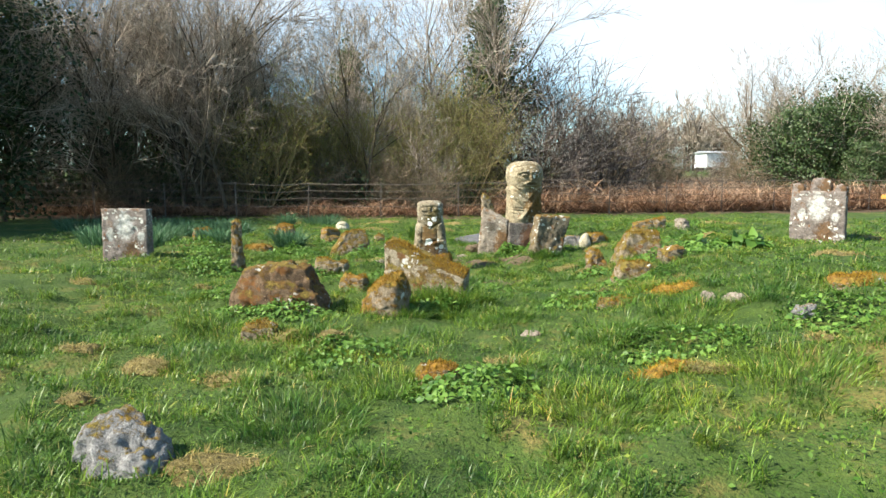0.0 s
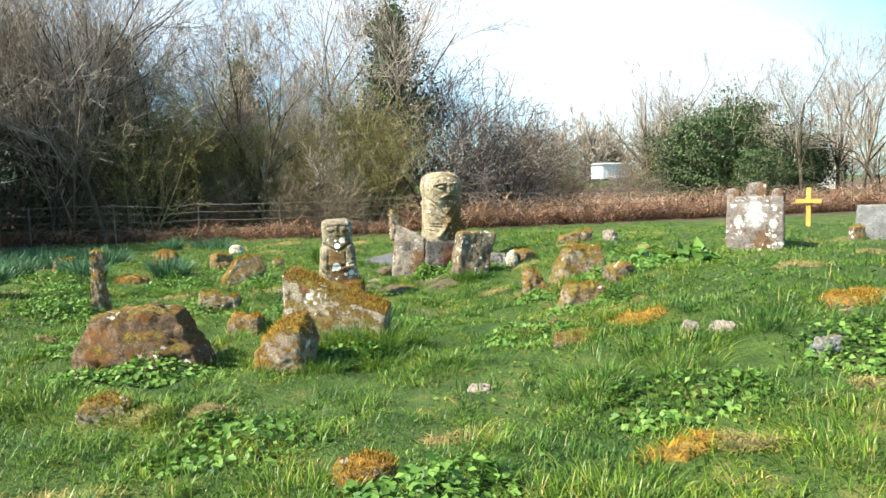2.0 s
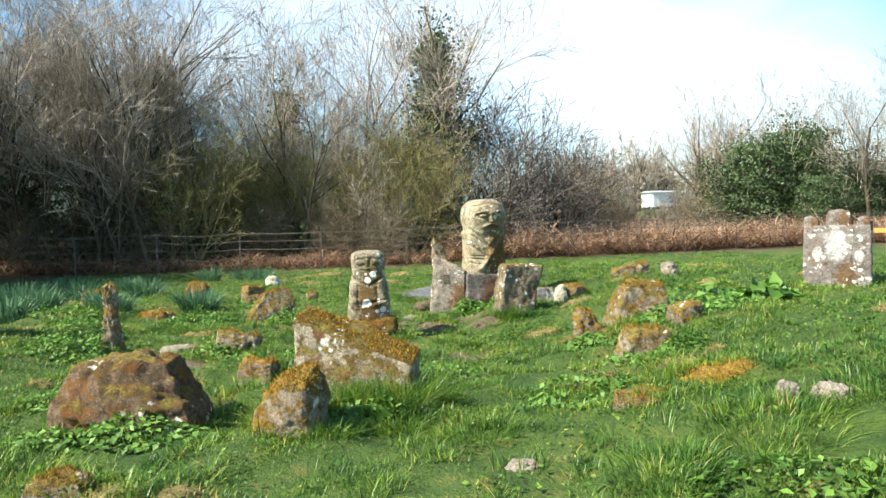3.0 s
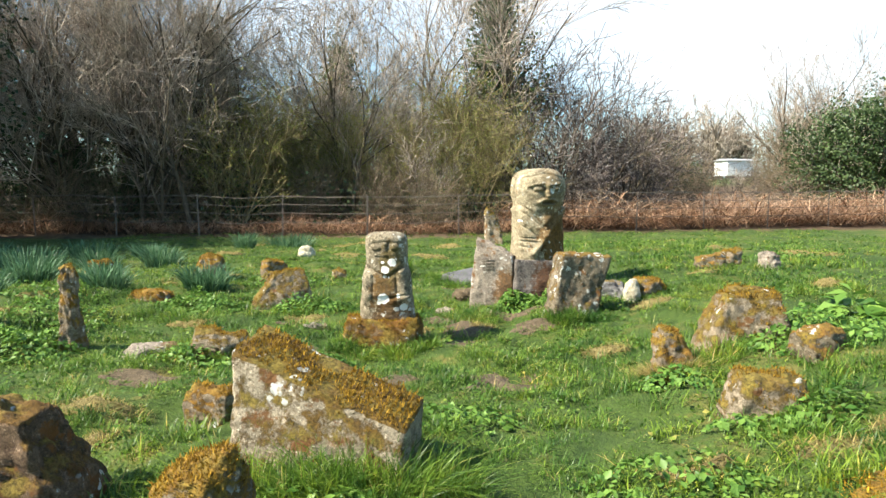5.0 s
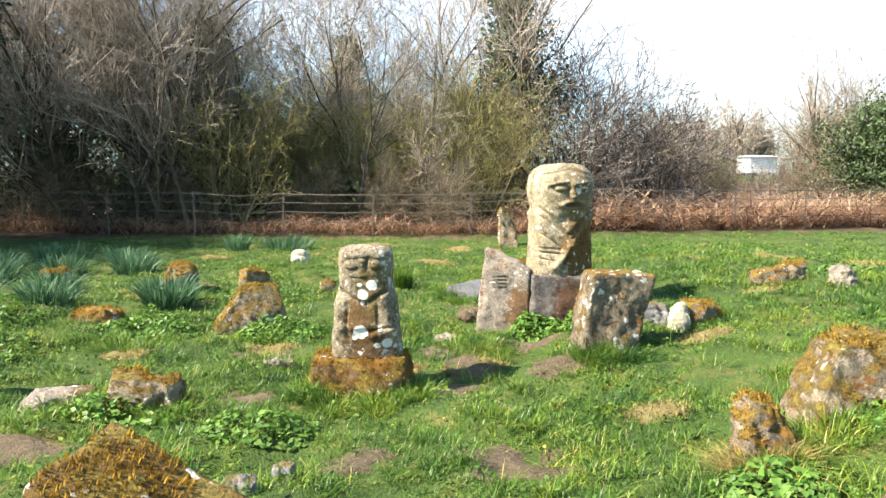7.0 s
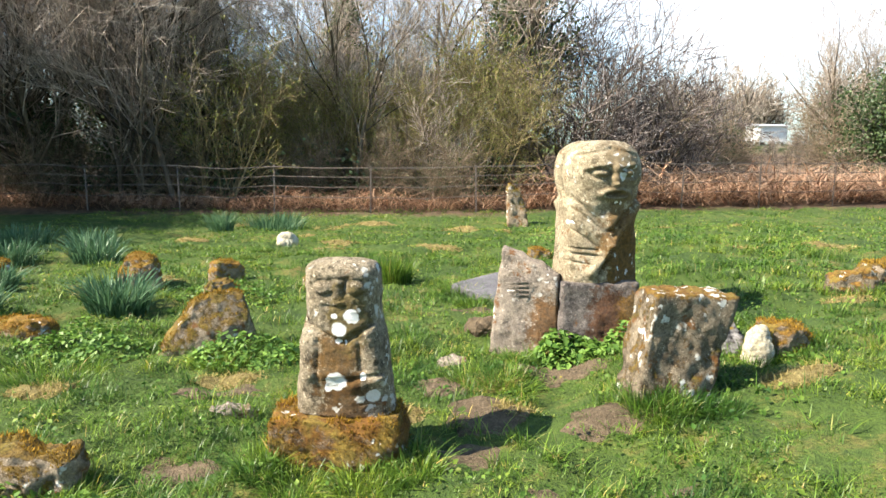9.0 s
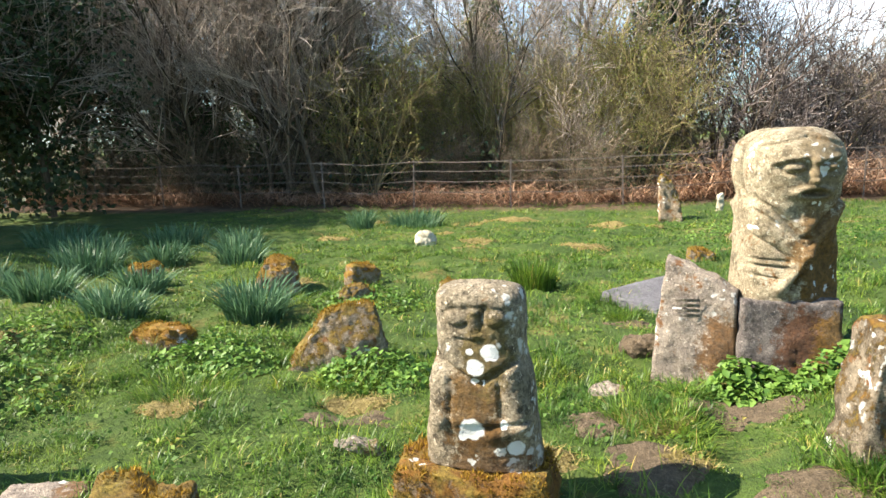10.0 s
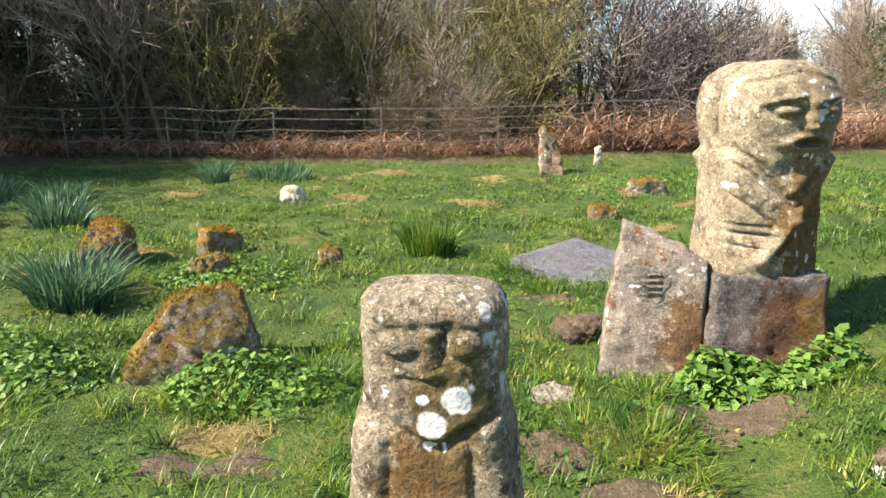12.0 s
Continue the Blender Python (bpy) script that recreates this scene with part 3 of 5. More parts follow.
# the leaning slab in the middle of the walk and its neighbours
rock("leaning_slab", -0.45, 2.72, 0.72, 0.36, 0.36, M_SLABFACE, "thick leaning slab topped with orange moss and white lichen", turn=-12, roundness=-0.03, rough=0.024, seed=21, slope=(-0.30, 0.05), taper=(-0.06, 0.16), shear=(0.02, 0.22), base=0.08, sink=0.14, cuts=27, chipped=False)
rock("wedge_stone", -0.78, 2.04, 0.44, 0.34, 0.29, M_ORANGE, "wedge-shaped stone with a bright orange mossy top", turn=-18, roundness=0.16, rough=0.05, seed=22, slope=(0.30, 0.10), taper=(0.18, 0.3), base=0.05)
rock("boulder", -1.74, 2.42, 0.98, 0.54, 0.34, M_BROWN, "broad brown boulder with a flat worn top", turn=-3, roundness=0.22, rough=0.06, seed=23, slope=(0.02, 0.0), taper=(0.42, 0.45), shear=(-0.03, 0.08), base=0.06, sink=0.12, cuts=27)
rock("standing_stone", -2.94, 5.28, 0.18, 0.14, 0.60, M_ORANGE, "thin upright mossy standing stone", turn=15, roundness=0.12, rough=0.10, seed=24, taper=(0.45, 0.3), shear=(-0.2, 0), base=0.01)
rock("block_stone", -1.72, 5.14, 0.46, 0.24, 0.17, M_MOSSY, "low square block with moss and a white lichen patch", turn=2, roundness=0.16, rough=0.06, seed=25, base=-0.03)
rock("small_block", -1.22, 3.55, 0.32, 0.22, 0.16, M_ORANGE, "low block with orange moss", turn=-10, roundness=0.18, rough=0.06, seed=26, base=0.0)
rock("flat_stone", -2.28, 5.22, 0.46, 0.34, 0.05, M_ARM, "flat buff stone lying in the turf", turn=15, roundness=0.3, rough=0.04, seed=27)
rock("pointed_stone", -1.76, 7.25, 0.78, 0.42, 0.36, M_MOSSY, "pointed stone with orange moss and a pale scar", turn=20, roundness=0.22, rough=0.035, seed=28, taper=(0.58, 0.5), shear=(0.25, 0.05), base=-0.04)
rock("mossy_stone", -3.25, 9.35, 0.46, 0.34, 0.34, M_ORANGE, "rounded stone thick with orange moss beside daffodils", turn=10, roundness=0.35, rough=0.055, seed=29, taper=(0.3, 0.3), shear=(0.1, 0))
rock("mossy_stone", -2.42, 9.55, 0.36, 0.3, 0.22, M_ORANGE, "rounded stone with orange moss in the turf", turn=40, roundness=0.4, rough=0.055, seed=30)
rock("buried_stone", -2.30, 9.05, 0.40, 0.2, 0.14, M_MOSSY, "low buff stone half buried in grass", turn=30, seed=31, taper=(0.3, 0.3))
rock("buried_stone", -1.46, 9.3, 0.22, 0.18, 0.16, M_MOSSY, "small stone with brown moss and a pale chip", turn=10, seed=32, roundness=0.5)
rock("mossy_stone", -3.25, 7.45, 0.52, 0.32, 0.16, M_ORANGE, "low mossy stone half hidden by leaves", turn=4, seed=33, roundness=0.4, rough=0.055)
rock("mossy_stone", -4.75, 9.3, 0.36, 0.3, 0.25, M_ORANGE, "rounded stone with orange moss among daffodils", turn=14, seed=34, roundness=0.4, rough=0.055)
rock("white_stone", -2.66, 12.9, 0.34, 0.26, 0.22, M_PALE, "pale rounded boulder alone on the lawn", roundness=0.9, rough=0.06, seed=35)
rock("buried_stone", -0.05, 6.42, 0.34, 0.40, 0.035, M_EARTH, "flat brown stone at the foot of the small figure", turn=30, seed=36, roundness=0.35)
rock("buried_stone", 0.02, 6.95, 0.24, 0.18, 0.02, M_ARM, "flat stone set in the turf", turn=-8, seed=37)
rock("buried_stone", -1.12, 5.9, 0.26, 0.14, 0.04, M_ARM, "flat stone set in the turf", turn=9, seed=38)
rock("dark_stone", -0.62, 4.16, 0.11, 0.1, 0.1, M_GREY, "small dark stone poking through grass", seed=39, roundness=0.5)
rock("dark_stone", -0.74, 3.9, 0.18, 0.13, 0.07, M_GREY, "small dark stone poking through grass", seed=40, roundness=0.5)

# the stones on the bank
rock("humped_stone", 2.0, 4.42, 0.74, 0.46, 0.36, M_MOSSY, "humped stone with a mossy brown flank", turn=4, roundness=0.42, rough=0.05, seed=41, taper=(0.52, 0.5), shear=(0.12, 0.04), base=0.18)
rock("mossy_stone", 1.42, 4.05, 0.24, 0.2, 0.27, M_ORANGE, "small upright stone shaggy with orange moss", turn=8, roundness=0.32, rough=0.07, seed=42, taper=(0.35, 0.3), base=0.12)
rock("blunt_stone", 1.60, 3.16, 0.46, 0.32, 0.24, M_MOSSY, "blunt brown stone with a mossy top", turn=-4, roundness=0.26, rough=0.06, seed=43, taper=(0.3, 0.25), base=0.11)
rock("rough_stone", 2.22, 3.85, 0.36, 0.26, 0.16, M_LICHEN, "lichened stone among ground ivy", seed=44, turn=20, base=0.26)
rock("low_orange_stone", 1.16, 1.98, 0.46, 0.26, 0.08, M_MOSSY, "low stone with orange moss in the grass", seed=45, turn=-6, roundness=0.25, base=0.11)
rock("pale_stone", 1.74, 1.58, 0.12, 0.1, 0.07, M_ARM, "small pale stone on the bank", seed=46, roundness=0.5, base=0.24)
rock("pale_stone", 1.92, 1.48, 0.12, 0.2, 0.035, M_ARM, "pale stone sliver on the bank", seed=47, roundness=0.5, turn=30, base=0.27)
rock("mossy_stone", 3.02, 7.75, 0.34, 0.26, 0.2, M_LICHEN, "lichened brown stone on the lawn", seed=48, roundness=0.4)
rock("mossy_stone", 3.36, 8.05, 0.3, 0.26, 0.16, M_MOSSY, "low mossy stone on the lawn", seed=49, roundness=0.5)
rock("pale_stone", 3.62, 7.6, 0.32, 0.24, 0.2, M_ARM, "leaning buff stone on the lawn", seed=50, turn=40, taper=(0.4, 0.2))
rock("mossy_stone", 2.9, 1.55, 0.5, 0.34, 0.06, M_ORANGE, "low mound with orange moss", seed=51, roundness=0.5)
# stones near the start
rock("grey_boulder", -1.60, -0.98, 0.42, 0.30, 0.18, M_GREY, "grey boulder with a patch of yellow moss", turn=-12, seed=52, roundness=0.3, rough=0.07, slope=(-0.08, 0.2), taper=(0.35, 0.4), shear=(-0.15, 0.1), base=0.03, chipped=False)
rock("moss_hump", -0.33, 0.25, 0.27, 0.22, 0.13, M_ORANGE, "small stone humped with rust moss", seed=53, roundness=0.45, rough=0.055)
rock("buried_stone", -1.62, 1.25, 0.28, 0.16, 0.09, M_MOSSY, "low stone with moss half buried in grass", seed=54, roundness=0.35)
rock("buried_stone", 0.36, 1.38, 0.18, 0.14, 0.025, M_ARM, "flat brown stone in the turf", seed=55, roundness=0.5)
rock("grey_stone", 2.05, 0.75, 0.14, 0.1, 0.08, M_GREY, "small grey stone in long grass", seed=56, roundness=0.5)

# stones far up the lawn
rock("broken_stump_stone", 1.10, 16.4, 0.42, 0.4, 0.72, M_MOSSY, "mossy broken upright stone with a leaning top near the fence", seed=57, roundness=0.15, rough=0.055, taper=(0.2, 0.2), shear=(-0.25, 0), slope=(-0.25, 0))
rock("white_marker", 2.12, 17.6, 0.14, 0.14, 0.42, M_PALE, "short white marker stone by the fence", seed=58, roundness=0.2)
rock("mossy_stone", 1.0, 11.1, 0.34, 0.26, 0.14, M_ORANGE, "low mossy stone on the lawn", seed=59, roundness=0.5)
rock("mossy_stone", 1.75, 12.4, 0.52, 0.3, 0.22, M_MOSSY, "brown block stone on the lawn", seed=60, roundness=0.3)

# ---- gravestones and the cross ----
rock("gravestone", -4.42, 5.42, 0.62, 0.14, 0.66, M_GRAVE, "upright grey gravestone blotched with white lichen", "gravestone", turn=-4, roundness=0.04, rough=0.05, seed=61, taper=(0.0, 0.05), base=0.10, cuts=25)
g = rock("gravestone", 4.92, 5.92, 0.70, 0.15, 0.66, M_GRAVE, "broad gravestone with lobed top and white lichen", "gravestone", turn=-38, roundness=0.04, rough=0.05, seed=62, taper=(0.03, 0.05), base=0.32, cuts=25)
for k, (ox, r) in enumerate(((-0.26, 0.09), (0.02, 0.14), (0.27, 0.08))):
    lobe = rock("lobe", 0, 0, r * 2, 0.14, r * 1.5, M_GRAVE, "worn rounded lobe of the top", roundness=0.6, rough=0.05, seed=63 + k, cuts=7)
    del lobe["category"]
    lobe.parent = g
    lobe.matrix_basis = pose(ox, 0, 0.63)
rock("gravestone", 7.35, 6.62, 0.7, 0.14, 0.50, M_GREY, "low smooth grey gravestone", "gravestone", turn=-30, roundness=0.05, rough=0.01, seed=66, taper=(0.1, 0.05))
rock("white_stone", 6.9, 6.55, 0.22, 0.2, 0.22, M_LICHEN, "lichened stone beside the grey gravestone", seed=67, roundness=0.4)

cross = tagged(new("wooden_cross"), "plain orange varnished pine cross standing in the grass", "cross")
cross.matrix_basis = pose(8.7, 10.1, gz(8.7, 10.1), 0, 0, -35)
part("upright", box_bm(0.085, 0.045, 0.85, 0.006, (0, 0, 0.36)), M_PINE, cross)
part("arm", box_bm(0.46, 0.045, 0.085, 0.006, (0, -0.047, 0.52)), M_PINE, cross)

# ---- worn earth and dry patches: thin spreads that swell out of the turf ----
def patch(name, x, y, rx, ry, mat, label, category, up=0.03, seed=1, kind=""):
    V, F, nr, na = [], [], 9, 30
    for i in range(nr):
        for j in range(na):
            a = 2 * math.pi * j / na
            k = i / (nr - 1)
            wob = 1 + 0.5 * fbm((math.cos(a) * 1.3 + seed * 5, math.sin(a) * 1.3, seed), 3)
            px, py = x + rx * k * wob * math.cos(a), y + ry * k * wob * math.sin(a)
            V.append((px, py, gz(px, py) + up * (1 - k ** 3) * (1 + 0.9 * fbm((px * 9, py * 9, seed), 3)) - 0.012 * (k > 0.95)))
    for i in range(nr - 1):
        for j in range(na):
            F.append((i * na + j, i * na + (j + 1) % na, (i + 1) * na + (j + 1) % na, (i + 1) * na + j))
    return tagged(put_mesh(name, V, F, mat), label, category, kind=kind)


BARE = [(0.40, 4.32, 0.30, 0.26), (0.72, 6.70, 0.28, 0.20), (0.20, 6.02, 0.22, 0.26), (0.80, 5.72, 0.22, 0.16), (0.10, 5.55, 0.2, 0.16), (-1.2, 5.35, 0.22, 0.13), (0.45, 5.1, 0.12, 0.1),
        (0.95, 5.1, 0.09, 0.08), (-0.35, 4.3, 0.2, 0.16), (0.15, 8.4, 0.2, 0.14), (-1.3, 6.3, 0.3, 0.16), (-2.0, 4.4, 0.3, 0.16)]
for k, (x, y, rx, ry) in enumerate(BARE):
    patch("bare_earth", x, y, rx, ry, M_EARTH, "bare trodden brown earth in the turf", "earth", 0.009, k + 1)
DRY = [(0.92, 0.06, 0.20, 0.12, 0.06), (-2.1, 0.42, 0.16, 0.14, 0.07), (-2.7, 0.8, 0.14, 0.1, 0.05), (-1.25, -1.02, 0.2, 0.12, 0.04), (-1.9, 3.6, 0.25, 0.13, 0.04), (-1.35, 6.5, 0.22, 0.12, 0.04),
       (-2.4, 6.3, 0.2, 0.12, 0.05), (1.62, 2.1, 0.2, 0.12, 0.04), (-0.3, 12.4, 0.3, 0.2, 0.06), (0.0, 15.6, 0.4, 0.2, 0.08), (-2.0, 16.6, 0.6, 0.2, 0.10), (-1.9, 13.2, 0.3, 0.2, 0.05),
       (5.0, 9.4, 0.4, 0.2, 0.05), (4.2, 10.5, 0.35, 0.2, 0.05), (6.0, 4.9, 0.4, 0.2, 0.05), (3.7, 3.2, 0.3, 0.15, 0.04), (-1.4, 1.1, 0.14, 0.1, 0.05), (-1.5, 0.2, 0.22, 0.12, 0.03), (0.1, 0.6, 0.15, 0.1, 0.03)]
dry_rng = random.Random(9)
for k in range(46):
    x, y = dry_rng.uniform(-4.5, 6.0), dry_rng.uniform(-0.5, 17)
    r = dry_rng.uniform(0.07, 0.17) * (1 + 0.05 * max(y, 0))
    DRY.append((x, y, r, r * dry_rng.uniform(0.5, 0.8), dry_rng.uniform(0.02, 0.07)))
DRY_PATCHES = []
for k, (x, y, rx, ry, up) in enumerate(DRY):
    m = M_MOSSCLUMP if k in (0, 7) else M_STRAW
    DRY_PATCHES.append((patch("dry_moss_patch", x, y, rx, ry, m, "patch of dry yellow-brown moss and dead grass", "moss", up * 0.6, k + 40), x, y, rx, ry, up))


# ---- plants ----
M_WEED = leafy("clover_leaf", (0.05, 0.13, 0.018), (0.17, 0.275, 0.05), 0.6, 0.3, 0.2, (0.30, 0.27, 0.09), True)

def blade_mesh(name, roots, length, width, lean, mat, rng, curl=0.6, up=None, segs=2):
    """Many tapered, bent blades: one strip of quads and a tip each."""
    n = len(roots)
    a = rng.uniform(0, 2 * np.pi, n)
    L = length * rng.uniform(0.55, 1.25, n)
    W = width * rng.uniform(0.7, 1.3, n)
    K = lean * rng.uniform(0.25, 1.5, n)
    side = np.stack([-np.sin(a), np.cos(a), np.zeros(n)], 1)
    out = np.stack([np.cos(a), np.sin(a), np.zeros(n)], 1)
    if up is not None:
        out = out * 0.6 + up
    rows = []
    for i in range(segs + 1):
        s = i / segs
        p = roots + out * (L * K * s ** (1 + curl))[:, None]
        p[:, 2] += L * (s - 0.32 * np.clip(K, 0, 1.4) * s * s)
        if i < segs:
            w = W * (1 - 0.45 * s)
            rows += [p - side * w[:, None] / 2, p + side * w[:, None] / 2]
        else:
            rows.append(p)
    m = 2 * segs + 1
    V = np.stack(rows, 1).reshape(-1, 3)
    base = (np.arange(n) * m)[:, None]
    quads = np.concatenate([base + np.array([[2 * i, 2 * i + 1, 2 * i + 3, 2 * i + 2]]) for i in range(segs - 1)]) if segs > 1 else np.zeros((0, 4), int)
    tris = base + np.array([[2 * segs - 2, 2 * segs - 1, 2 * segs]])
    me = bpy.data.meshes.new(name)
    me.vertices.add(len(V))
    me.vertices.foreach_set("co", V.astype(np.float32).ravel())
    loops = np.concatenate([quads.ravel(), tris.ravel()]).astype(np.int32)
    me.loops.add(len(loops))
    me.loops.foreach_set("vertex_index", loops)
    starts = np.concatenate([np.arange(len(quads)) * 4, len(quads) * 4 + np.arange(len(tris)) * 3]).astype(np.int32)
    me.polygons.add(len(starts))
    me.polygons.foreach_set("loop_start", starts)
    me.update(calc_edges=True)
    me.materials.append(mat)
    return me


def dry_tufts():
    rng = np.random.default_rng(77)
    for ob, x, y, rx, ry, up in DRY_PATCHES:
        n = int(5200 * (rx + 0.08) * (ry + 0.08))
        a, r = rng.uniform(0, 2 * np.pi, n), np.sqrt(rng.uniform(0, 1.25, n))
        px, py = x + rx * r * np.cos(a), y + ry * r * np.sin(a)
        roots = on_ground(px, py)
        roots[:, 2] += up * 0.5 * np.clip(1 - r ** 3, 0, 1)
        new("dead_grass", blade_mesh("dead_grass", roots, 0.05, 0.006, 1.3, M_STRAWBLADE if ob.data.materials[0] is M_STRAW else M_MOSSBLADE, rng)).parent = ob


def on_ground(x, y, dz=-0.01):
    return np.stack([x, y, ground_z(x, y) + dz], 1)


def clear_of(x, y, spread):
    keep = np.ones(len(x), bool)
    for (cx, cy, rx, ry) in spread:
        keep &= ((x - cx) / (rx * 0.62)) ** 2 + ((y - cy) / (ry * 0.62)) ** 2 > 1 - 0.75 * np.sin(31 * x + 2 * np.sin(9 * y)) * np.sin(27 * y) - 0.5 * np.sin(67 * x + 40 * y)
    return keep


def lawn():
    rng = np.random.default_rng(5)
    spread = BARE + [d[:4] for d in DRY]
    for name, n, (x0, x1, y0, y1), L, W, label in (
            ("short_grass", 360000, (-3.7, 3.8, -2.9, 7.6), 0.040, 0.0052, "short green turf blades round the stones"),
            ("lawn_grass", 150000, (-9, 11, 3.5, 20.3), 0.058, 0.0095, "green lawn grass further off")):
        x, y = rng.uniform(x0, x1, n), rng.uniform(y0, y1, n)
        if name == "lawn_grass":
            y = y0 + (y1 - y0) * rng.uniform(0, 1, n) ** 1.25
        keep = clear_of(x, y, spread)
        if name == "short_grass":
            keep &= np.abs(x) < 0.85 * (y + 4.0) + 0.3
        else:
            keep &= ~((x > -3.4) & (x < 3.6) & (y < 7.4))
        x, y = x[keep], y[keep]
        clump = np.sin(1.7 * x + 0.8 * y) * np.sin(2.1 * y - 1.1 * x + 2) + 0.8 * np.sin(8.3 * x + 2 * np.sin(3 * y)) * np.sin(7.1 * y + 2 * np.sin(2.7 * x))
        tall_ = 0.8 + 0.75 * np.clip(clump, -0.55, 1.3)
        me = blade_mesh(name, on_ground(x, y), L * 1.1 * tall_, W, 1.05, M_GRASS, rng)
        tagged(new(name, me), label, "grass", kind="stuff")
    n = 80000
    cx, cy = rng.uniform(-4.2, 4.6, 1500), rng.uniform(-2.4, 12, 1500)
    pick = rng.integers(0, 1500, n)
    girth = rng.uniform(0.025, 0.075, 1500)[pick]
    x, y = cx[pick] + rng.normal(0, 1, n) * girth, cy[pick] + rng.normal(0, 1, n) * girth
    keep = clear_of(x, y, spread)
    me = blade_mesh("long_grass", on_ground(x[keep], y[keep]), rng.uniform(0.06, 0.125, 1500)[pick][keep], 0.0052, 1.0, M_GRASS, rng, segs=3)
    tagged(new("long_grass", me), "longer tufts of lush green grass", "grass", kind="stuff")
    # tufts at the feet of the stones
    xs, ys = [], []
    for ob in scene.objects:
        if ob.get("category") in ("stone", "gravestone") and ob.parent is None:
            d = ob.dimensions
            m = int(150 * (d.x + d.y))
            a = rng.uniform(0, 2 * np.pi, m)
            c, s = math.cos(ob.rotation_euler.z), math.sin(ob.rotation_euler.z)
            ux, uy = np.cos(a) * d.x * 0.55, np.sin(a) * d.y * 0.60
            xs.append(ob.location.x + c * ux - s * uy + rng.normal(0, 0.02, m))
            ys.append(ob.location.y + s * ux + c * uy + rng.normal(0, 0.02, m))
    x, y = np.concatenate(xs), np.concatenate(ys)
    me = blade_mesh("stone_foot_grass", on_ground(x, y), 0.115, 0.0055, 0.8, M_GRASS, rng, segs=3)
    tagged(new("stone_foot_grass", me), "grass left long round the feet of the stones", "grass", kind="stuff")


def leaf_mesh(name, P, N, size, mat, rng):
    """A leaf at each place P: a pointed, folded four-sided blade facing along N."""
    n = len(P)
    N = N / np.linalg.norm(N, axis=1)[:, None]
    r = rng.normal(0, 1, (n, 3))
    a = np.cross(N, r)
    a /= np.linalg.norm(a, axis=1)[:, None]
    b = np.cross(N, a)
    s = (size * rng.uniform(0.6, 1.3, n))[:, None]
    V = np.stack([P - a * s * 0.5, P + b * s * 0.36 + N * s * 0.12, P + a * s * 0.55, P - b * s * 0.36 + N * s * 0.12], 1).reshape(-1, 3)
    i = (np.arange(n) * 4)[:, None]
    F = np.concatenate([i + np.array([[0, 1, 2]]), i + np.array([[0, 2, 3]])])
    me = bpy.data.meshes.new(name)
    me.vertices.add(len(V))
    me.vertices.foreach_set("co", V.astype(np.float32).ravel())
    me.loops.add(F.size)
    me.loops.foreach_set("vertex_index", F.astype(np.int32).ravel())
    me.polygons.add(len(F))
    me.polygons.foreach_set("loop_start", (np.arange(len(F)) * 3).astype(np.int32))
    me.update(calc_edges=True)
    me.materials.append(mat)
    return me


def leaf_clump(name, x, y, rx, ry, h, n, size, mat, label, seed):
    rng = np.random.default_rng(seed)
    a, r = rng.uniform(0, 2 * np.pi, n), np.sqrt(rng.uniform(0, 1, n))
    px, py = x + rx * r * np.cos(a), y + ry * r * np.sin(a)
    hh = h * (1 - r ** 2) * (0.75 + 0.5 * np.sin(9 * px) * np.sin(8 * py)) * rng.uniform(0.35, 1, n) + 0.015
    P = np.stack([px, py, ground_z(px, py) + hh], 1)
    N = np.stack([0.5 * r * np.cos(a), 0.5 * r * np.sin(a), np.ones(n)], 1) + rng.normal(0, 0.45, (n, 3))
    tagged(new(name, leaf_mesh(name, P, N, size, mat, rng)), label, "plant")


leaf_clump("celandine_clump", 0.80, 6.95, 0.24, 0.15, 0.36, 560, 0.062, M_IVY, "bright green leafy clump at the foot of the base stone", 1)
leaf_clump("celandine_clump", 1.14, 6.90, 0.26, 0.13, 0.2, 380, 0.05, M_IVY, "bright green leafy clump at the foot of the base stone", 2)
LEAFY = [(-2.55, 7.05, 0.42, 0.3, 0.16, 620), (-1.35, 6.95, 0.4, 0.26, 0.16, 520), (-3.25, 5.15, 0.4, 0.36, 0.15, 560), (2.45, 4.15, 0.55, 0.42, 0.15, 800), (-0.15, -0.05, 0.34, 0.26, 0.12, 420),
         (-1.7, 2.05, 0.55, 0.16, 0.10, 420), (-0.42, 2.25, 0.30, 0.2, 0.14, 360), (1.4, 3.75, 0.25, 0.18, 0.1, 260), (1.6, 2.9, 0.35, 0.14, 0.1, 260), (-1.75, 4.95, 0.4, 0.18, 0.08, 300),
         (-4.1, 7.0, 0.5, 0.4, 0.14, 500), (-2.1, 8.8, 0.5, 0.25, 0.14, 380), (2.3, 0.7, 0.4, 0.3, 0.08, 300), (-3.6, 6.2, 0.5, 0.4, 0.1, 400), (1.7, 13.4, 0.7, 0.3, 0.16, 300), (4.3, 8.6, 0.5, 0.3, 0.1, 240),
         (0.1, 3.4, 0.3, 0.25, 0.06, 240), (-0.9, 4.7, 0.3, 0.2, 0.07, 240), (0.9, 2.4, 0.35, 0.3, 0.06, 300), (-0.9, 0.7, 0.4, 0.3, 0.06, 320), (1.2, 0.6, 0.35, 0.3, 0.06, 260), (-2.2, 2.9, 0.4, 0.3, 0.07, 300)]
for k, (x, y, rx, ry, h, n) in enumerate(LEAFY):
    leaf_clump("ground_ivy", x, y, rx * 1.1, ry * 1.1, h * 1.3, int(n * 1.35), 0.042, M_IVY, "low spread of small green ground-ivy leaves", 10 + k)
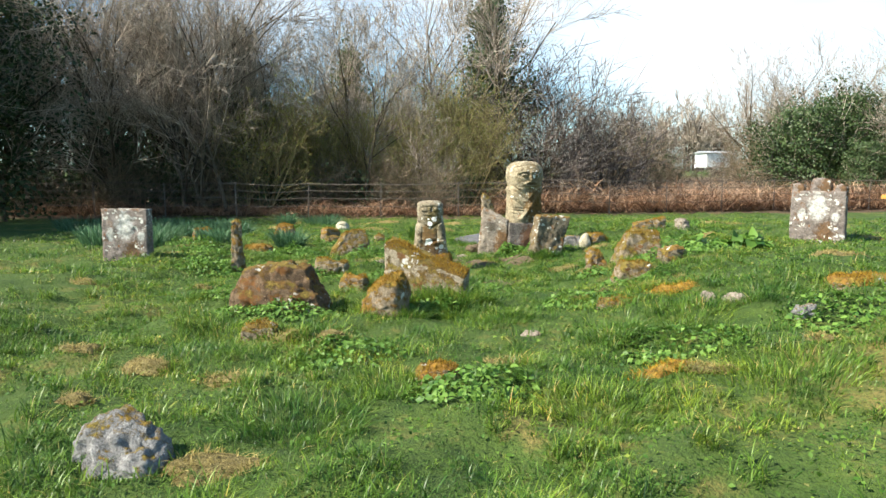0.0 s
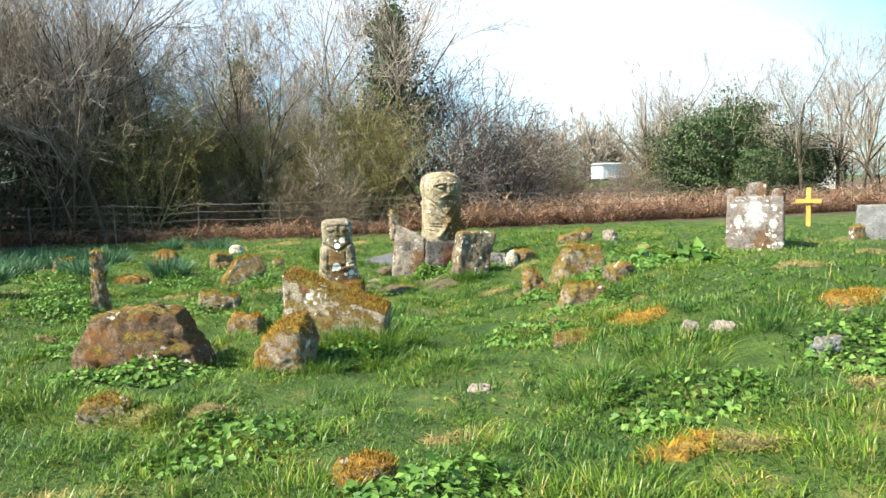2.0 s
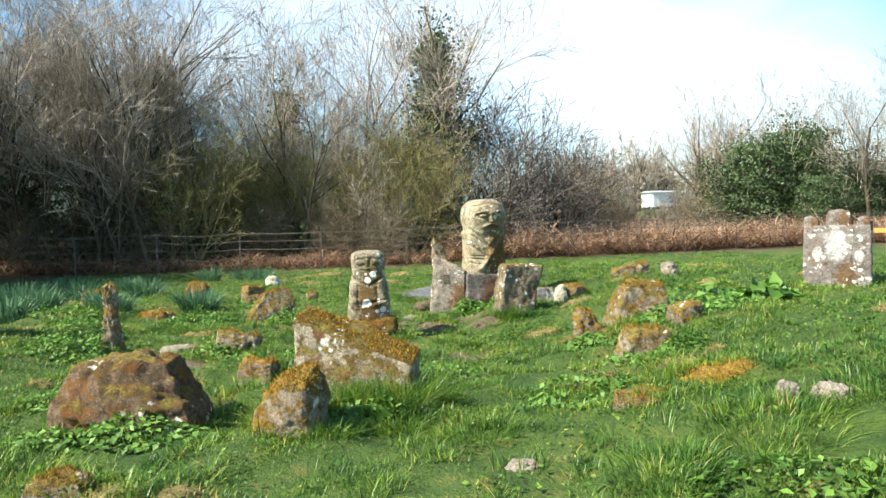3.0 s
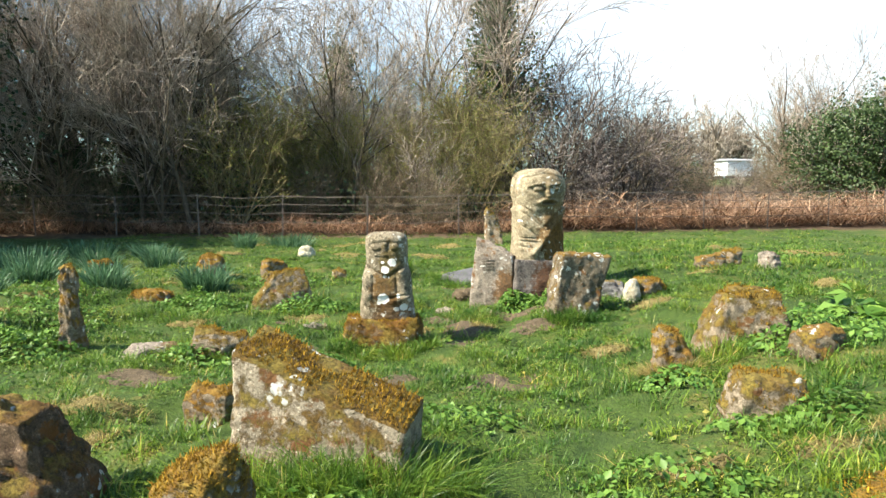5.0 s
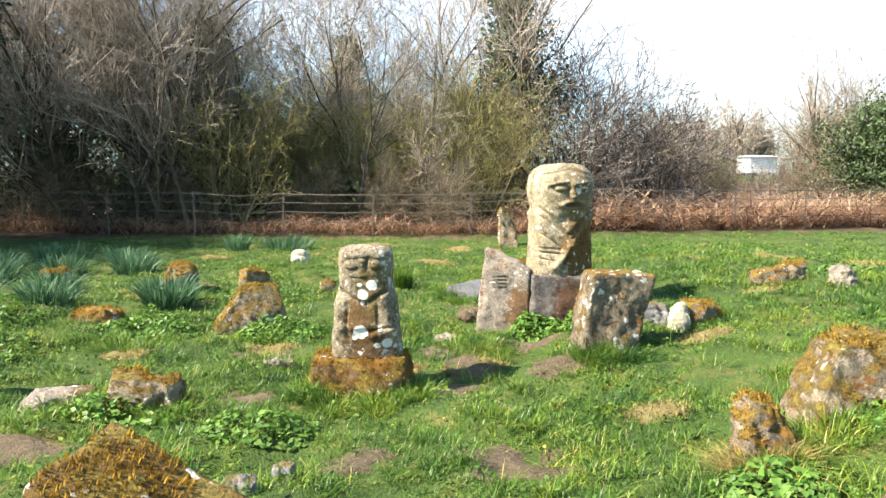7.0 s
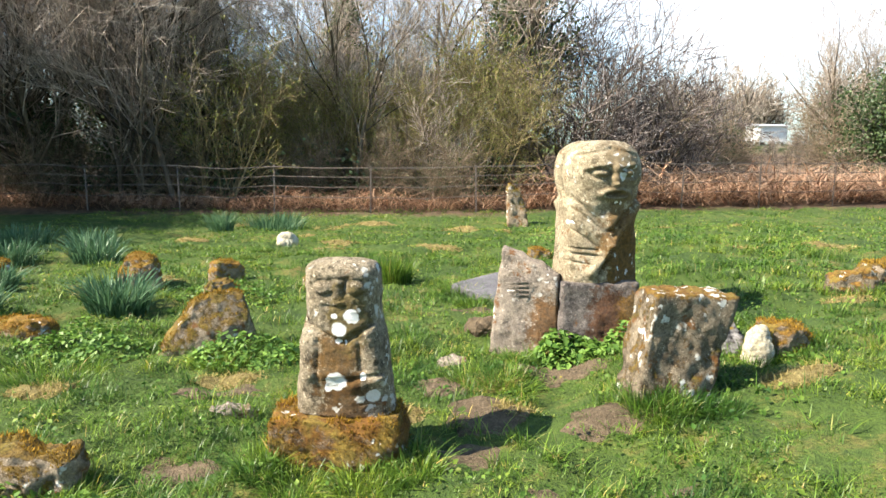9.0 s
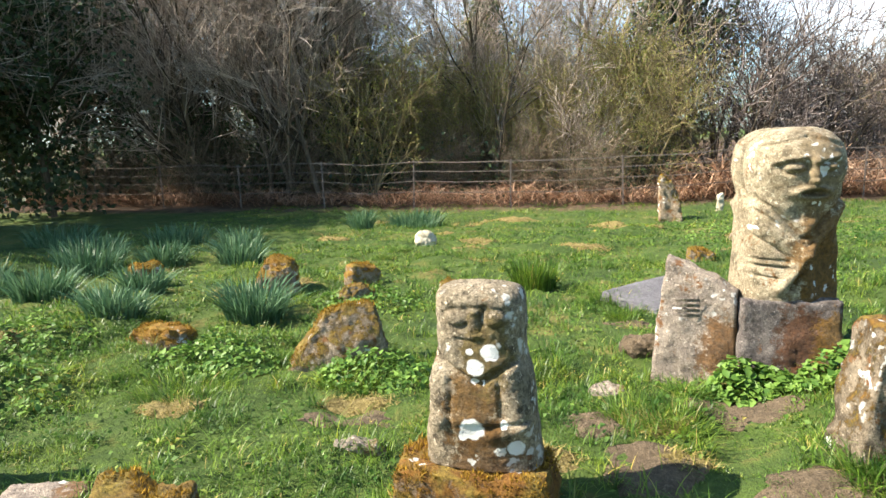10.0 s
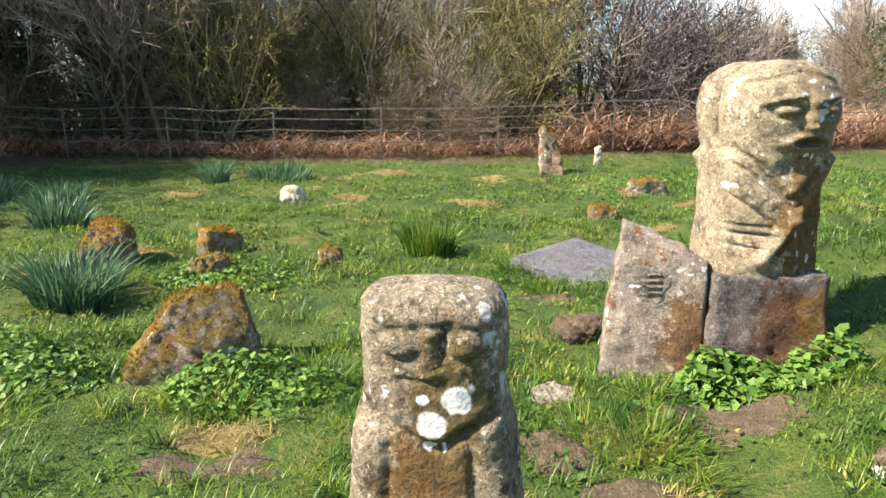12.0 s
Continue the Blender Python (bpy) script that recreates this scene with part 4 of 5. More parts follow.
leaf_clump("dock_plant", 3.35, 4.75, 0.36, 0.25, 0.30, 70, 0.19, M_IVY, "broad-leaved green dock plant on the bank", 90)
leaf_clump("dock_plant", 3.0, 4.9, 0.28, 0.2, 0.2, 50, 0.16, M_IVY, "broad-leaved green dock plant on the bank", 91)


def blade_clump(name, x, y, r, h, n, mat, width, lean, label, seed):
    rng = np.random.default_rng(seed)
    a, k = rng.uniform(0, 2 * np.pi, n), r * np.sqrt(rng.uniform(0, 1, n))
    px, py = x + k * np.cos(a), y + k * np.sin(a)
    up = np.stack([np.cos(a) * k / r, np.sin(a) * k / r, np.zeros(n)], 1)
    me = blade_mesh(name, on_ground(px, py), h, width, lean, mat, rng, 0.8, up, 4)
    return tagged(new(name, me), label, "plant")


DAFFS = [(-2.92, 8.25, 0.34, 0.40, 420), (-3.9, 7.75, 0.30, 0.36, 300), (-4.55, 10.9, 0.36, 0.40, 300), (-5.5, 10.7, 0.36, 0.40, 260), (-5.1, 8.3, 0.36, 0.38, 300), (-3.62, 15.7, 0.75, 0.36, 320),
         (-4.48, 15.2, 0.30, 0.45, 220), (-6.2, 10.2, 0.5, 0.42, 300), (-7.0, 11.2, 0.6, 0.42, 300), (-6.3, 8.6, 0.5, 0.4, 300), (-4.5, 8.9, 0.28, 0.34, 220), (-5.6, 7.2, 0.4, 0.38, 280),
         (-4.7, 6.8, 0.3, 0.34, 200), (-6.6, 12.6, 0.6, 0.4, 280), (-8.6, 12.4, 0.7, 0.42, 280), (-5.5, 12.6, 0.4, 0.38, 220)]
for k, (x, y, r, h, n) in enumerate(DAFFS):
    tagged(blade_clump("daffodil_clump", x, y, r * 0.72, h * 0.85, int(n * 1.5), M_DAFF, 0.015, 0.6, "blue-green clump of daffodil leaves without flowers", 200 + k), group="daffodil clumps")
blade_clump("rush_tuft", -0.70, 9.75, 0.21, 0.30, 900, M_GRASS, 0.008, 0.4, "dense round tuft of dark green rush", 300)
blade_clump("moss_tuft", 1.40, 3.97, 0.15, 0.11, 1500, M_STRAWBLADE, 0.0045, 1.0, "shaggy golden moss and dead grass round a small stone", 301)
TUFTS = [(-0.80, 2.52, 0.11, 0.34), (-0.66, 2.48, 0.11, 0.33), (-0.40, 2.46, 0.12, 0.33), (-0.22, 2.46, 0.11, 0.32), (-0.08, 2.5, 0.1, 0.3), (1.0, 5.78, 0.1, 0.18), (1.2, 5.78, 0.1, 0.18), (-0.72, 2.42, 0.12, 0.24), (-0.5, 2.40, 0.13, 0.26), (-0.28, 2.36, 0.13, 0.27), (-0.12, 2.35, 0.10, 0.22), (-0.55, 1.95, 0.12, 0.2), (-0.2, 2.15, 0.14, 0.2), (-0.95, 2.35, 0.1, 0.18), (0.08, 2.55, 0.12, 0.2),
         (-0.62, 5.2, 0.1, 0.13), (-0.3, 5.22, 0.12, 0.14), (-0.1, 5.3, 0.1, 0.15), (-0.8, 5.3, 0.08, 0.14), (0.15, 6.6, 0.14, 0.16), (0.35, 6.5, 0.13, 0.15), (0.45, 6.95, 0.1, 0.14), (1.05, 5.72, 0.1, 0.12), (1.35, 5.75, 0.1, 0.12),
         (1.25, 6.85, 0.1, 0.14), (-1.5, 6.9, 0.2, 0.16), (-1.1, 7.1, 0.16, 0.16), (0.05, 9.2, 0.16, 0.2), (0.15, 8.7, 0.14, 0.16), (-1.5, 5.0, 0.14, 0.15), (-2.0, 5.0, 0.1, 0.13), (1.5, 4.0, 0.14, 0.15), (1.75, 4.1, 0.14, 0.15), (0.9, 1.0, 0.2, 0.17),
         (1.5, 1.3, 0.25, 0.18), (2.1, 1.4, 0.25, 0.18), (-2.5, 6.6, 0.25, 0.16), (-0.6, 0.1, 0.2, 0.17), (0.5, -0.3, 0.25, 0.16), (1.5, -0.2, 0.3, 0.17), (-1.0, -0.5, 0.25, 0.17), (-2.0, 1.6, 0.25, 0.17), (0.2, 1.9, 0.18, 0.16), (-0.9, 3.6, 0.16, 0.14), (1.6, 2.8, 0.16, 0.14)]
for k, (x, y, r, h) in enumerate(TUFTS):
    tagged(blade_clump("grass_tuft", x, y, r * 1.25, h * (0.72 if y > 2 else 0.55), int(3600 * r), M_GRASS, 0.0046, 1.0, "lush tuft of long green grass", 400 + k), group="grass tufts")
lawn()
dry_tufts()


def shaggy_moss():
    """Short golden tufts growing on the upper faces of the mossy stones, in patches."""
    rng = np.random.default_rng(51)
    for ob in [o for o in scene.objects if o.type == "MESH" and o.get("category") == "stone" and o.data.materials[0] in (M_ORANGE, M_PLINTH, M_SLABFACE, M_MOSSY)]:
        stone_mat = ob.data.materials[0]
        shag = {M_ORANGE: 0.35, M_PLINTH: 0.0, M_SLABFACE: 0.55, M_MOSSY: 0.6}[stone_mat]
        me = ob.data
        m = len(me.polygons)
        C, N, A = np.empty(m * 3), np.empty(m * 3), np.empty(m)
        me.polygons.foreach_get("center", C)
        me.polygons.foreach_get("normal", N)
        me.polygons.foreach_get("area", A)
        C, N = C.reshape(-1, 3), N.reshape(-1, 3)
        thick = np.array([noise.noise(Vector(c) * 7 + Vector((ob.location.x, 0, 0))) for c in C])
        w = A * ((N[:, 2] + 0.45 * thick > shag) & (thick > -0.22))
        if w.sum() <= 0:
            continue
        count = int(min(9000, 20000 * w.sum()))
        pick = rng.choice(m, count, p=w / w.sum())
        P = C[pick] + rng.normal(0, 0.007, (count, 3)) - N[pick] * 0.004
        tufts = blade_mesh("moss", P, 0.012, 0.005, 1.1, M_MOSSTUFT, rng, up=N[pick] * 0.8)
        tagged(new("moss", tufts), "shaggy golden-brown moss", kind="stuff").parent = ob


shaggy_moss()


def weeds():
    rng = np.random.default_rng(31)
    n = 75000
    x, y = rng.uniform(-4.6, 6.5, n), rng.uniform(-2.6, 16, n)
    k = np.sin(2.6 * x + 1.1 * y) * np.sin(3.1 * y - 1.4 * x) + 0.6 * np.sin(7 * x) * np.sin(6 * y + 2)
    keep = (k + rng.normal(0, 0.45, n) > 0.15) & clear_of(x, y, BARE + [d[:4] for d in DRY])
    x, y = x[keep], y[keep]
    P = on_ground(x, y, 0.012)
    P[:, 2] += rng.uniform(0, 0.035, len(x))
    N = rng.normal(0, 0.55, P.shape) + np.array([0, 0, 1.0])
    tagged(new("turf_weeds", leaf_mesh("turf_weeds", P, N, 0.024 + 0.0009 * np.clip(P[:, 1], 0, 14), M_WEED, rng)), "small clover and weed leaves all through the turf", "weeds", kind="stuff")


weeds()


# ---- the iron fence ----
def build_fence():
    fence = tagged(new("fence"), "rusted iron estate fence with thin posts and four rails", "fence")
    line = [(-22.0, 21.5), (-12.0, 19.9), (-2.3, 19.5), (5.5, 20.3), (12.0, 22.0), (18.0, 23.2), (30.0, 25.0)]
    pts = []
    for (ax, ay), (bx, by) in zip(line, line[1:]):
        n = max(1, round(math.hypot(bx - ax, by - ay) / 2.3))
        pts += [(ax + (bx - ax) * i / n, ay + (by - ay) * i / n) for i in range(n)]
    pts.append(line[-1])
    rng = random.Random(4)
    bm = box_bm(0.035, 0.012, 1.28, 0.003, (0, 0, 0.54))
    first = part("post", bm, M_IRON, fence)
    for i, (x, y) in enumerate(pts):
        p = first if i == 0 else new("post", first.data)
        p.parent = fence
        p.matrix_basis = pose(x, y, gz(x, y), rng.uniform(-1.5, 1.5), rng.uniform(-1.5, 1.5), 8)
    for z, r in ((1.13, 0.011), (0.90, 0.008), (0.66, 0.008), (0.40, 0.008)):
        V, F = [], []
        fine = []
        for (ax, ay), (bx, by) in zip(pts, pts[1:]):
            fine += [(ax, ay, 0), ((ax + bx) / 2, (ay + by) / 2, rng.uniform(-0.02, 0.005))]
        fine.append((*pts[-1], 0))
        for i, (x, y, s) in enumerate(fine):
            zz = gz(x, y) + z + s
            V += [(x, y - r, zz - r), (x, y + r, zz - r), (x, y + r, zz + r), (x, y - r, zz + r)]
            if i:
                b, c = 4 * i - 4, 4 * i
                F += [(b + j, b + (j + 1) % 4, c + (j + 1) % 4, c + j) for j in range(4)]
        put_mesh("rail", V, F, M_IRON, fence, True)


build_fence()


# ---- trees and thicket ----
class Limbs:
    def __init__(self):
        self.v, self.f = [], []

    def tube(self, path, radii, k):
        b = len(self.v)
        for i, (p, r) in enumerate(zip(path, radii)):
            d = (path[min(i + 1, len(path) - 1)] - path[max(i - 1, 0)]).normalized()
            a = d.orthogonal().normalized()
            c = d.cross(a)
            for j in range(k):
                t = 2 * math.pi * j / k
                self.v.append(tuple(p + (a * math.cos(t) + c * math.sin(t)) * r))
        for i in range(len(path) - 1):
            for j in range(k):
                q = b + i * k
                self.f.append((q + j, q + (j + 1) % k, q + k + (j + 1) % k, q + k + j))


def grow(rng, thick, thin, tips, start, way, length, radius, level, levels, kids, wild, rise, least, low=0.3):
    n = 4 if level < 2 else (2 if level == levels else 3)
    path, p, d = [start], start.copy(), way.normalized()
    for i in range(n):
        d = (d + Vector((rng.gauss(0, wild), rng.gauss(0, wild), rng.gauss(0, wild) + rise))).normalized()
        p = p + d * (length / n)
        path.append(p.copy())
    end = max(least, radius * 0.45)
    radii = [radius + (end - radius) * i / n for i in range(n + 1)]
    (thick if level < 2 else thin).tube(path, radii, 6 if level == 0 else (4 if level == 1 else 3))
    if level == levels:
        tips += [path[1], path[2], path[-1]]
        return
    for c in range(kids[level]):
        k = rng.uniform(0.22 if level else low, 1.0) * n
        i = min(int(k), n - 1)
        at = path[i].lerp(path[i + 1], k - i)
        ax = d.orthogonal().normalized()
        ax.rotate(Matrix.Rotation(rng.uniform(0, 2 * math.pi), 3, d))
        w = (d * rng.uniform(0.7, 1.1) + ax * rng.uniform(0.4, 0.9)).normalized()
        grow(rng, thick, thin, tips, at, w, length * rng.uniform(0.42, 0.72), max(least, radius * (1 - 0.5 * k / n) * 0.52), level + 1, levels, kids, wild, rise, least)


def tree(name, seed, height, stems, kids, radius, wild, rise, spread, twig, least, label, leaves=None, leaf_at=None, fan=0.45):
    """A bare tree or thicket: tapered stems and limbs (trunk), fine twigs (crown), and leaves, buds or ivy where it carries them."""
    rng = random.Random(seed)
    thick, thin, tips = Limbs(), Limbs(), []
    for s in range(stems):
        a = rng.uniform(0, 2 * math.pi)
        o = Vector((math.cos(a), math.sin(a), 0)) * (0.0 if stems == 1 else rng.uniform(0.05, spread))
        w = Vector((math.cos(a) * (0.05 if stems == 1 else fan) * rng.random(), math.sin(a) * (0.05 if stems == 1 else fan) * rng.random(), 1))
        hgt = height * (0.62 if stems == 1 else rng.uniform(0.45, 0.7))
        grow(rng, thick, thin, tips, o - Vector((0, 0, 0.2)), w, hgt, radius * rng.uniform(0.7, 1.1), 0, len(kids), kids, wild, rise, least, 0.3 if stems == 1 else 0.06)
    root = tagged(new(name), label, "tree" if stems == 1 else "bush")
    put_mesh("trunk", thick.v, thick.f, M_TRUNK if twig in (M_TWIG, M_THORN) else twig, root)
    put_mesh("crown", thin.v, thin.f, twig, root)
    if leaves:
        mat, per, size, scatter = leaves
        g_ = np.random.default_rng(seed)
        T = np.array([tuple(p) for p in tips])
        if mat is M_IVYDARK and stems == 1:
            T = T[np.hypot(T[:, 0], T[:, 1]) < 0.34 * (height - T[:, 2]) + 0.35]
        P = np.repeat(T, per, 0) + g_.normal(0, scatter, (len(T) * per, 3))
        tagged(new("foliage", leaf_mesh("foliage", P, g_.normal(0, 1, P.shape) + np.array([0, 0, 0.6]), size, mat, g_)), "scattered small leaves").parent = root
    if leaf_at:
        mat, count, size, z0, z1, r0, r1 = leaf_at
        g_ = np.random.default_rng(seed + 1)
        z = z0 + (z1 - z0) * g_.uniform(0, 1, count) ** 0.8
        k = (z - z0) / (z1 - z0)
        a = g_.uniform(0, 2 * np.pi, count)
        lump = 0.42 + 0.72 * np.abs(np.sin(3.1 * a + 5 * k * 3)) * np.abs(np.sin(2.3 * z + a)) + g_.normal(0, 0.14, count)
        r = (r0 + (r1 - r0) * k) * lump * np.sqrt(g_.uniform(0.25, 1, count))
        P = np.stack([r * np.cos(a), r * np.sin(a), z], 1)
        N = np.stack([np.cos(a), np.sin(a), 0.5 * np.ones(count)], 1) + g_.normal(0, 0.6, (count, 3))
        tagged(new("ivy", leaf_mesh("ivy", P, N, size, mat, g_)), "dark evergreen leaves").parent = root
    return root


def stand(proto, places, group):
    for i, (x, y, s, r) in enumerate(places):
        m = pose(x, y, gz(x, y) - 0.05, 0, 0, r) @ Matrix.Diagonal((s, s, s, 1))
        if i == 0:
            proto.matrix_basis = m
        else:
            copy_unit(proto, m)
    for o in [proto]:
        tagged(o, group=group)


def copy_unit(ob, m):
    keep = ob.scale.copy()
    ob.scale = (1, 1, 1)
    c = copy_thing(ob, m)
    ob.scale = keep
    return c


rt = random.Random(11)


def scatter(n, x0, x1, y0, y1, s0, s1):
    out = []
    for i in range(n):
        k = (i + rt.uniform(0.1, 0.9)) / n
        out.append((x0 + (x1 - x0) * k, rt.uniform(y0, y1), rt.uniform(s0, s1), rt.uniform(0, 360)))
    rt.shuffle(out)
    return out


tall_a = tree("bare_tree", 1, 10.5, 1, (9, 6, 5, 3), 0.16, 0.10, 0.09, 0, M_TWIG, 0.0075, "tall bare grey-brown tree in the wood")
tall_b = tree("bare_tree", 2, 10.0, 1, (8, 6, 5, 4), 0.13, 0.12, 0.10, 0, M_TWIG, 0.0075, "tall bare tree with pale fine twigs")
stem_tree = tree("bare_tree", 12, 13.0, 3, (13, 5, 4, 3), 0.105, 0.06, 0.05, 0.7, M_TWIG, 0.0075, "tall bare tree of several straight brown stems", fan=0.10)
brushwood = tree("thicket_bush", 13, 4.6, 9, (9, 5, 4), 0.035, 0.15, 0.02, 1.1, M_TWIGBROWN, 0.0075, "dense tangled brown brushwood behind the fence", leaves=(M_IVYDARK, 1, 0.05, 0.08), fan=0.5)
thicket_a = tree("thicket_bush", 3, 5.4, 7, (6, 5, 4), 0.045, 0.10, 0.05, 0.7, M_TWIG, 0.0075, "dense bare brown thicket behind the fence")
thicket_b = tree("thicket_bush", 4, 5.8, 8, (6, 5, 4), 0.042, 0.11, 0.07, 0.7, M_TWIGWARM, 0.0075, "olive willow thicket coming into yellow-green bud", leaves=(M_BUD, 2, 0.06, 0.07))
ivied = tree("ivy_clad_tree", 5, 9.6, 1, (11, 7, 5, 3), 0.17, 0.10, 0.05, 0, M_TWIG, 0.0075, "bare tree with its trunk and limbs clad in dark ivy", leaves=(M_IVYDARK, 5, 0.14, 0.20), leaf_at=(M_IVYDARK, 5500, 0.15, 1.2, 8.4, 2.6, 0.5))
thorn = tree("blackthorn_bush", 6, 5.0, 5, (7, 5, 4), 0.06, 0.16, 0.03, 0.5, M_THORN, 0.0085, "dark twiggy blackthorn bush specked with pale blossom", leaves=(M_BLOSSOM, 1, 0.038, 0.06))
holly = tree("evergreen_bush", 7, 5.0, 5, (7, 5, 3), 0.07, 0.1, 0.04, 0.8, M_TWIG, 0.01, "dense dark green evergreen bush", leaves=(M_EVERGREEN, 6, 0.13, 0.30), leaf_at=(M_EVERGREEN, 8000, 0.13, 0.2, 4.9, 3.0, 1.7))
conifer = tree("conifer", 8, 9.0, 1, (24, 8, 4), 0.16, 0.09, -0.02, 0, M_TWIG, 0.0075, "dense dark evergreen at the wood's edge, some added out of view for shade", leaves=(M_CONIFER, 2, 0.16, 0.18), leaf_at=(M_CONIFER, 3800, 0.2, 0.05, 9.0, 2.6, 0.4))

stand(tall_a, scatter(4, -18, -5.5, 20.9, 23.5, 0.75, 0.95) + scatter(5, -27, -3, 25, 33, 0.85, 1.1) + [(23.5, 31, 0.85, 40), (27, 33, 0.9, 80), (19.5, 40, 0.9, 10), (31, 36, 1, 200), (22, 41, 0.95, 60), (24, 39, 0.9, 150)], "trees of the wood")
stand(tall_b, scatter(5, -17, -1, 21.2, 24, 0.75, 1.0) + scatter(6, -25, 0.5, 25, 31, 0.85, 1.1) + [(-2.0, 29.0, 1.12, 35), (-0.3, 30.5, 1.05, 160), (21.5, 38, 0.82, 140), (26, 29, 0.75, 250), (29.5, 31, 0.9, 30), (24.5, 41, .85, 75)], "trees of the wood")
stand(stem_tree, [(-9.2, 21.6, 0.85, 0), (-7.4, 23.2, 0.74, 90), (-12.2, 22.0, 0.9, 200), (-4.6, 26.0, 0.66, 150), (-1.4, 28.5, 0.62, 20)], "trees of the wood")
stand(brushwood, scatter(7, -17, 1.5, 21.4, 23.0, 0.45, 0.7) + [(9.6, 33.5, 0.95, 10), (11.2, 36.5, 1.05, 100), (13.6, 40.5, 1.0, 50), (11.2, 34.0, 0.6, 190), (18.6, 38, 0.8, 40), (18.6, 34.5, 0.6, 300), (20.5, 38.5, 1.2, 20), (23.0, 39.0, 1.3, 120), (26.0, 37.5, 1.2, 220)], "thicket behind the fence")
stand(thicket_a, scatter(11, -24, 1.5, 22.5, 27, 0.5, 0.95) + scatter(4, -20, 0, 27, 31, 0.9, 1.1), "thicket behind the fence")
stand(thicket_b, scatter(8, -7.5, 2.2, 21.6, 25, 0.65, 1.0) + scatter(5, -15, 0, 26, 29, 0.8, 1.05), "thicket behind the fence")
stand(ivied, [(1.9, 27.5, 1.08, 20), (-4.6, 29.5, 0.86, 120), (-12.5, 27, 0.9, 200), (-8.2, 24.5, 0.8, 300)], "ivy-clad trees")
stand(thorn, [(4.2, 24.6, 1.2, 10), (3.2, 23.6, 0.9, 100), (5.7, 26.5, 1.1, 200), (2.6, 26.6, 1.3, 290), (7.6, 30, 1.05, 30), (9.3, 34, 1.05, 60), (11.3, 38, 1.0, 150), (6.6, 28, 1.0, 250), (13.6, 42, 0.9, 90)] + scatter(7, 8, 26, 34, 44, 0.35, 0.5), "blackthorns at the wood's end")
stand(holly, [(18.9, 33, 0.98, 0), (22.0, 34.5, 1.15, 120), (20.2, 30.0, 0.6, 220), (11.8, 40.0, 0.75, 15), (12.6, 38.0, 0.55, 95), (-12.8, 23.0, 0.6, 140), (10.0, 37.0, 0.6, 75), (25.4, 33.5, 0.8, 300), (1.2, 24.6, 0.42, 30), (-7.0, 24.8, 0.36, 150), (-3.6, 26, 0.4, 80), (-11, 25, 0.4, 210)], "evergreen bushes")
# those up to y 13 are unseen, added to shade the left lawn
stand(conifer, [(-15.2, 17.2, 0.95, 0), (-17.6, 20.5, 1.0, 100), (-15.9, 13.0, 1.05, 50), (-15.6, 9.6, 0.95, 150), (-16.5, 6.5, 0.9, 20), (-13.8, 10.5, 0.8, 70), (-13.9, 18.0, 0.8, 220), (-14.0, 14.2, 0.85, 130), (-20.5, 22, 1.1, 80), (-18.5, 27, 1.0, 190)], "dark evergreens")
far_tree = tree("far_tree", 9, 6.0, 4, (6, 5, 3), 0.10, 0.13, 0.04, 1.0, M_TWIG, 0.02, "distant bare hedgerow tree")
stand(far_tree, [p for p in scatter(15, 9, 36, 44, 60, 0.6, 0.85) if abs(p[0] / p[1] - 0.385) > 0.05] + scatter(22, 22, 64, 90, 108, 1.5, 2.1) + scatter(6, 34, 60, 45, 62, 0.9, 1.3) + scatter(7, 20, 46, 66, 74, 0.28, 0.42) + scatter(4, -34, -6, 38, 44, 1.1, 1.5), "distant trees")


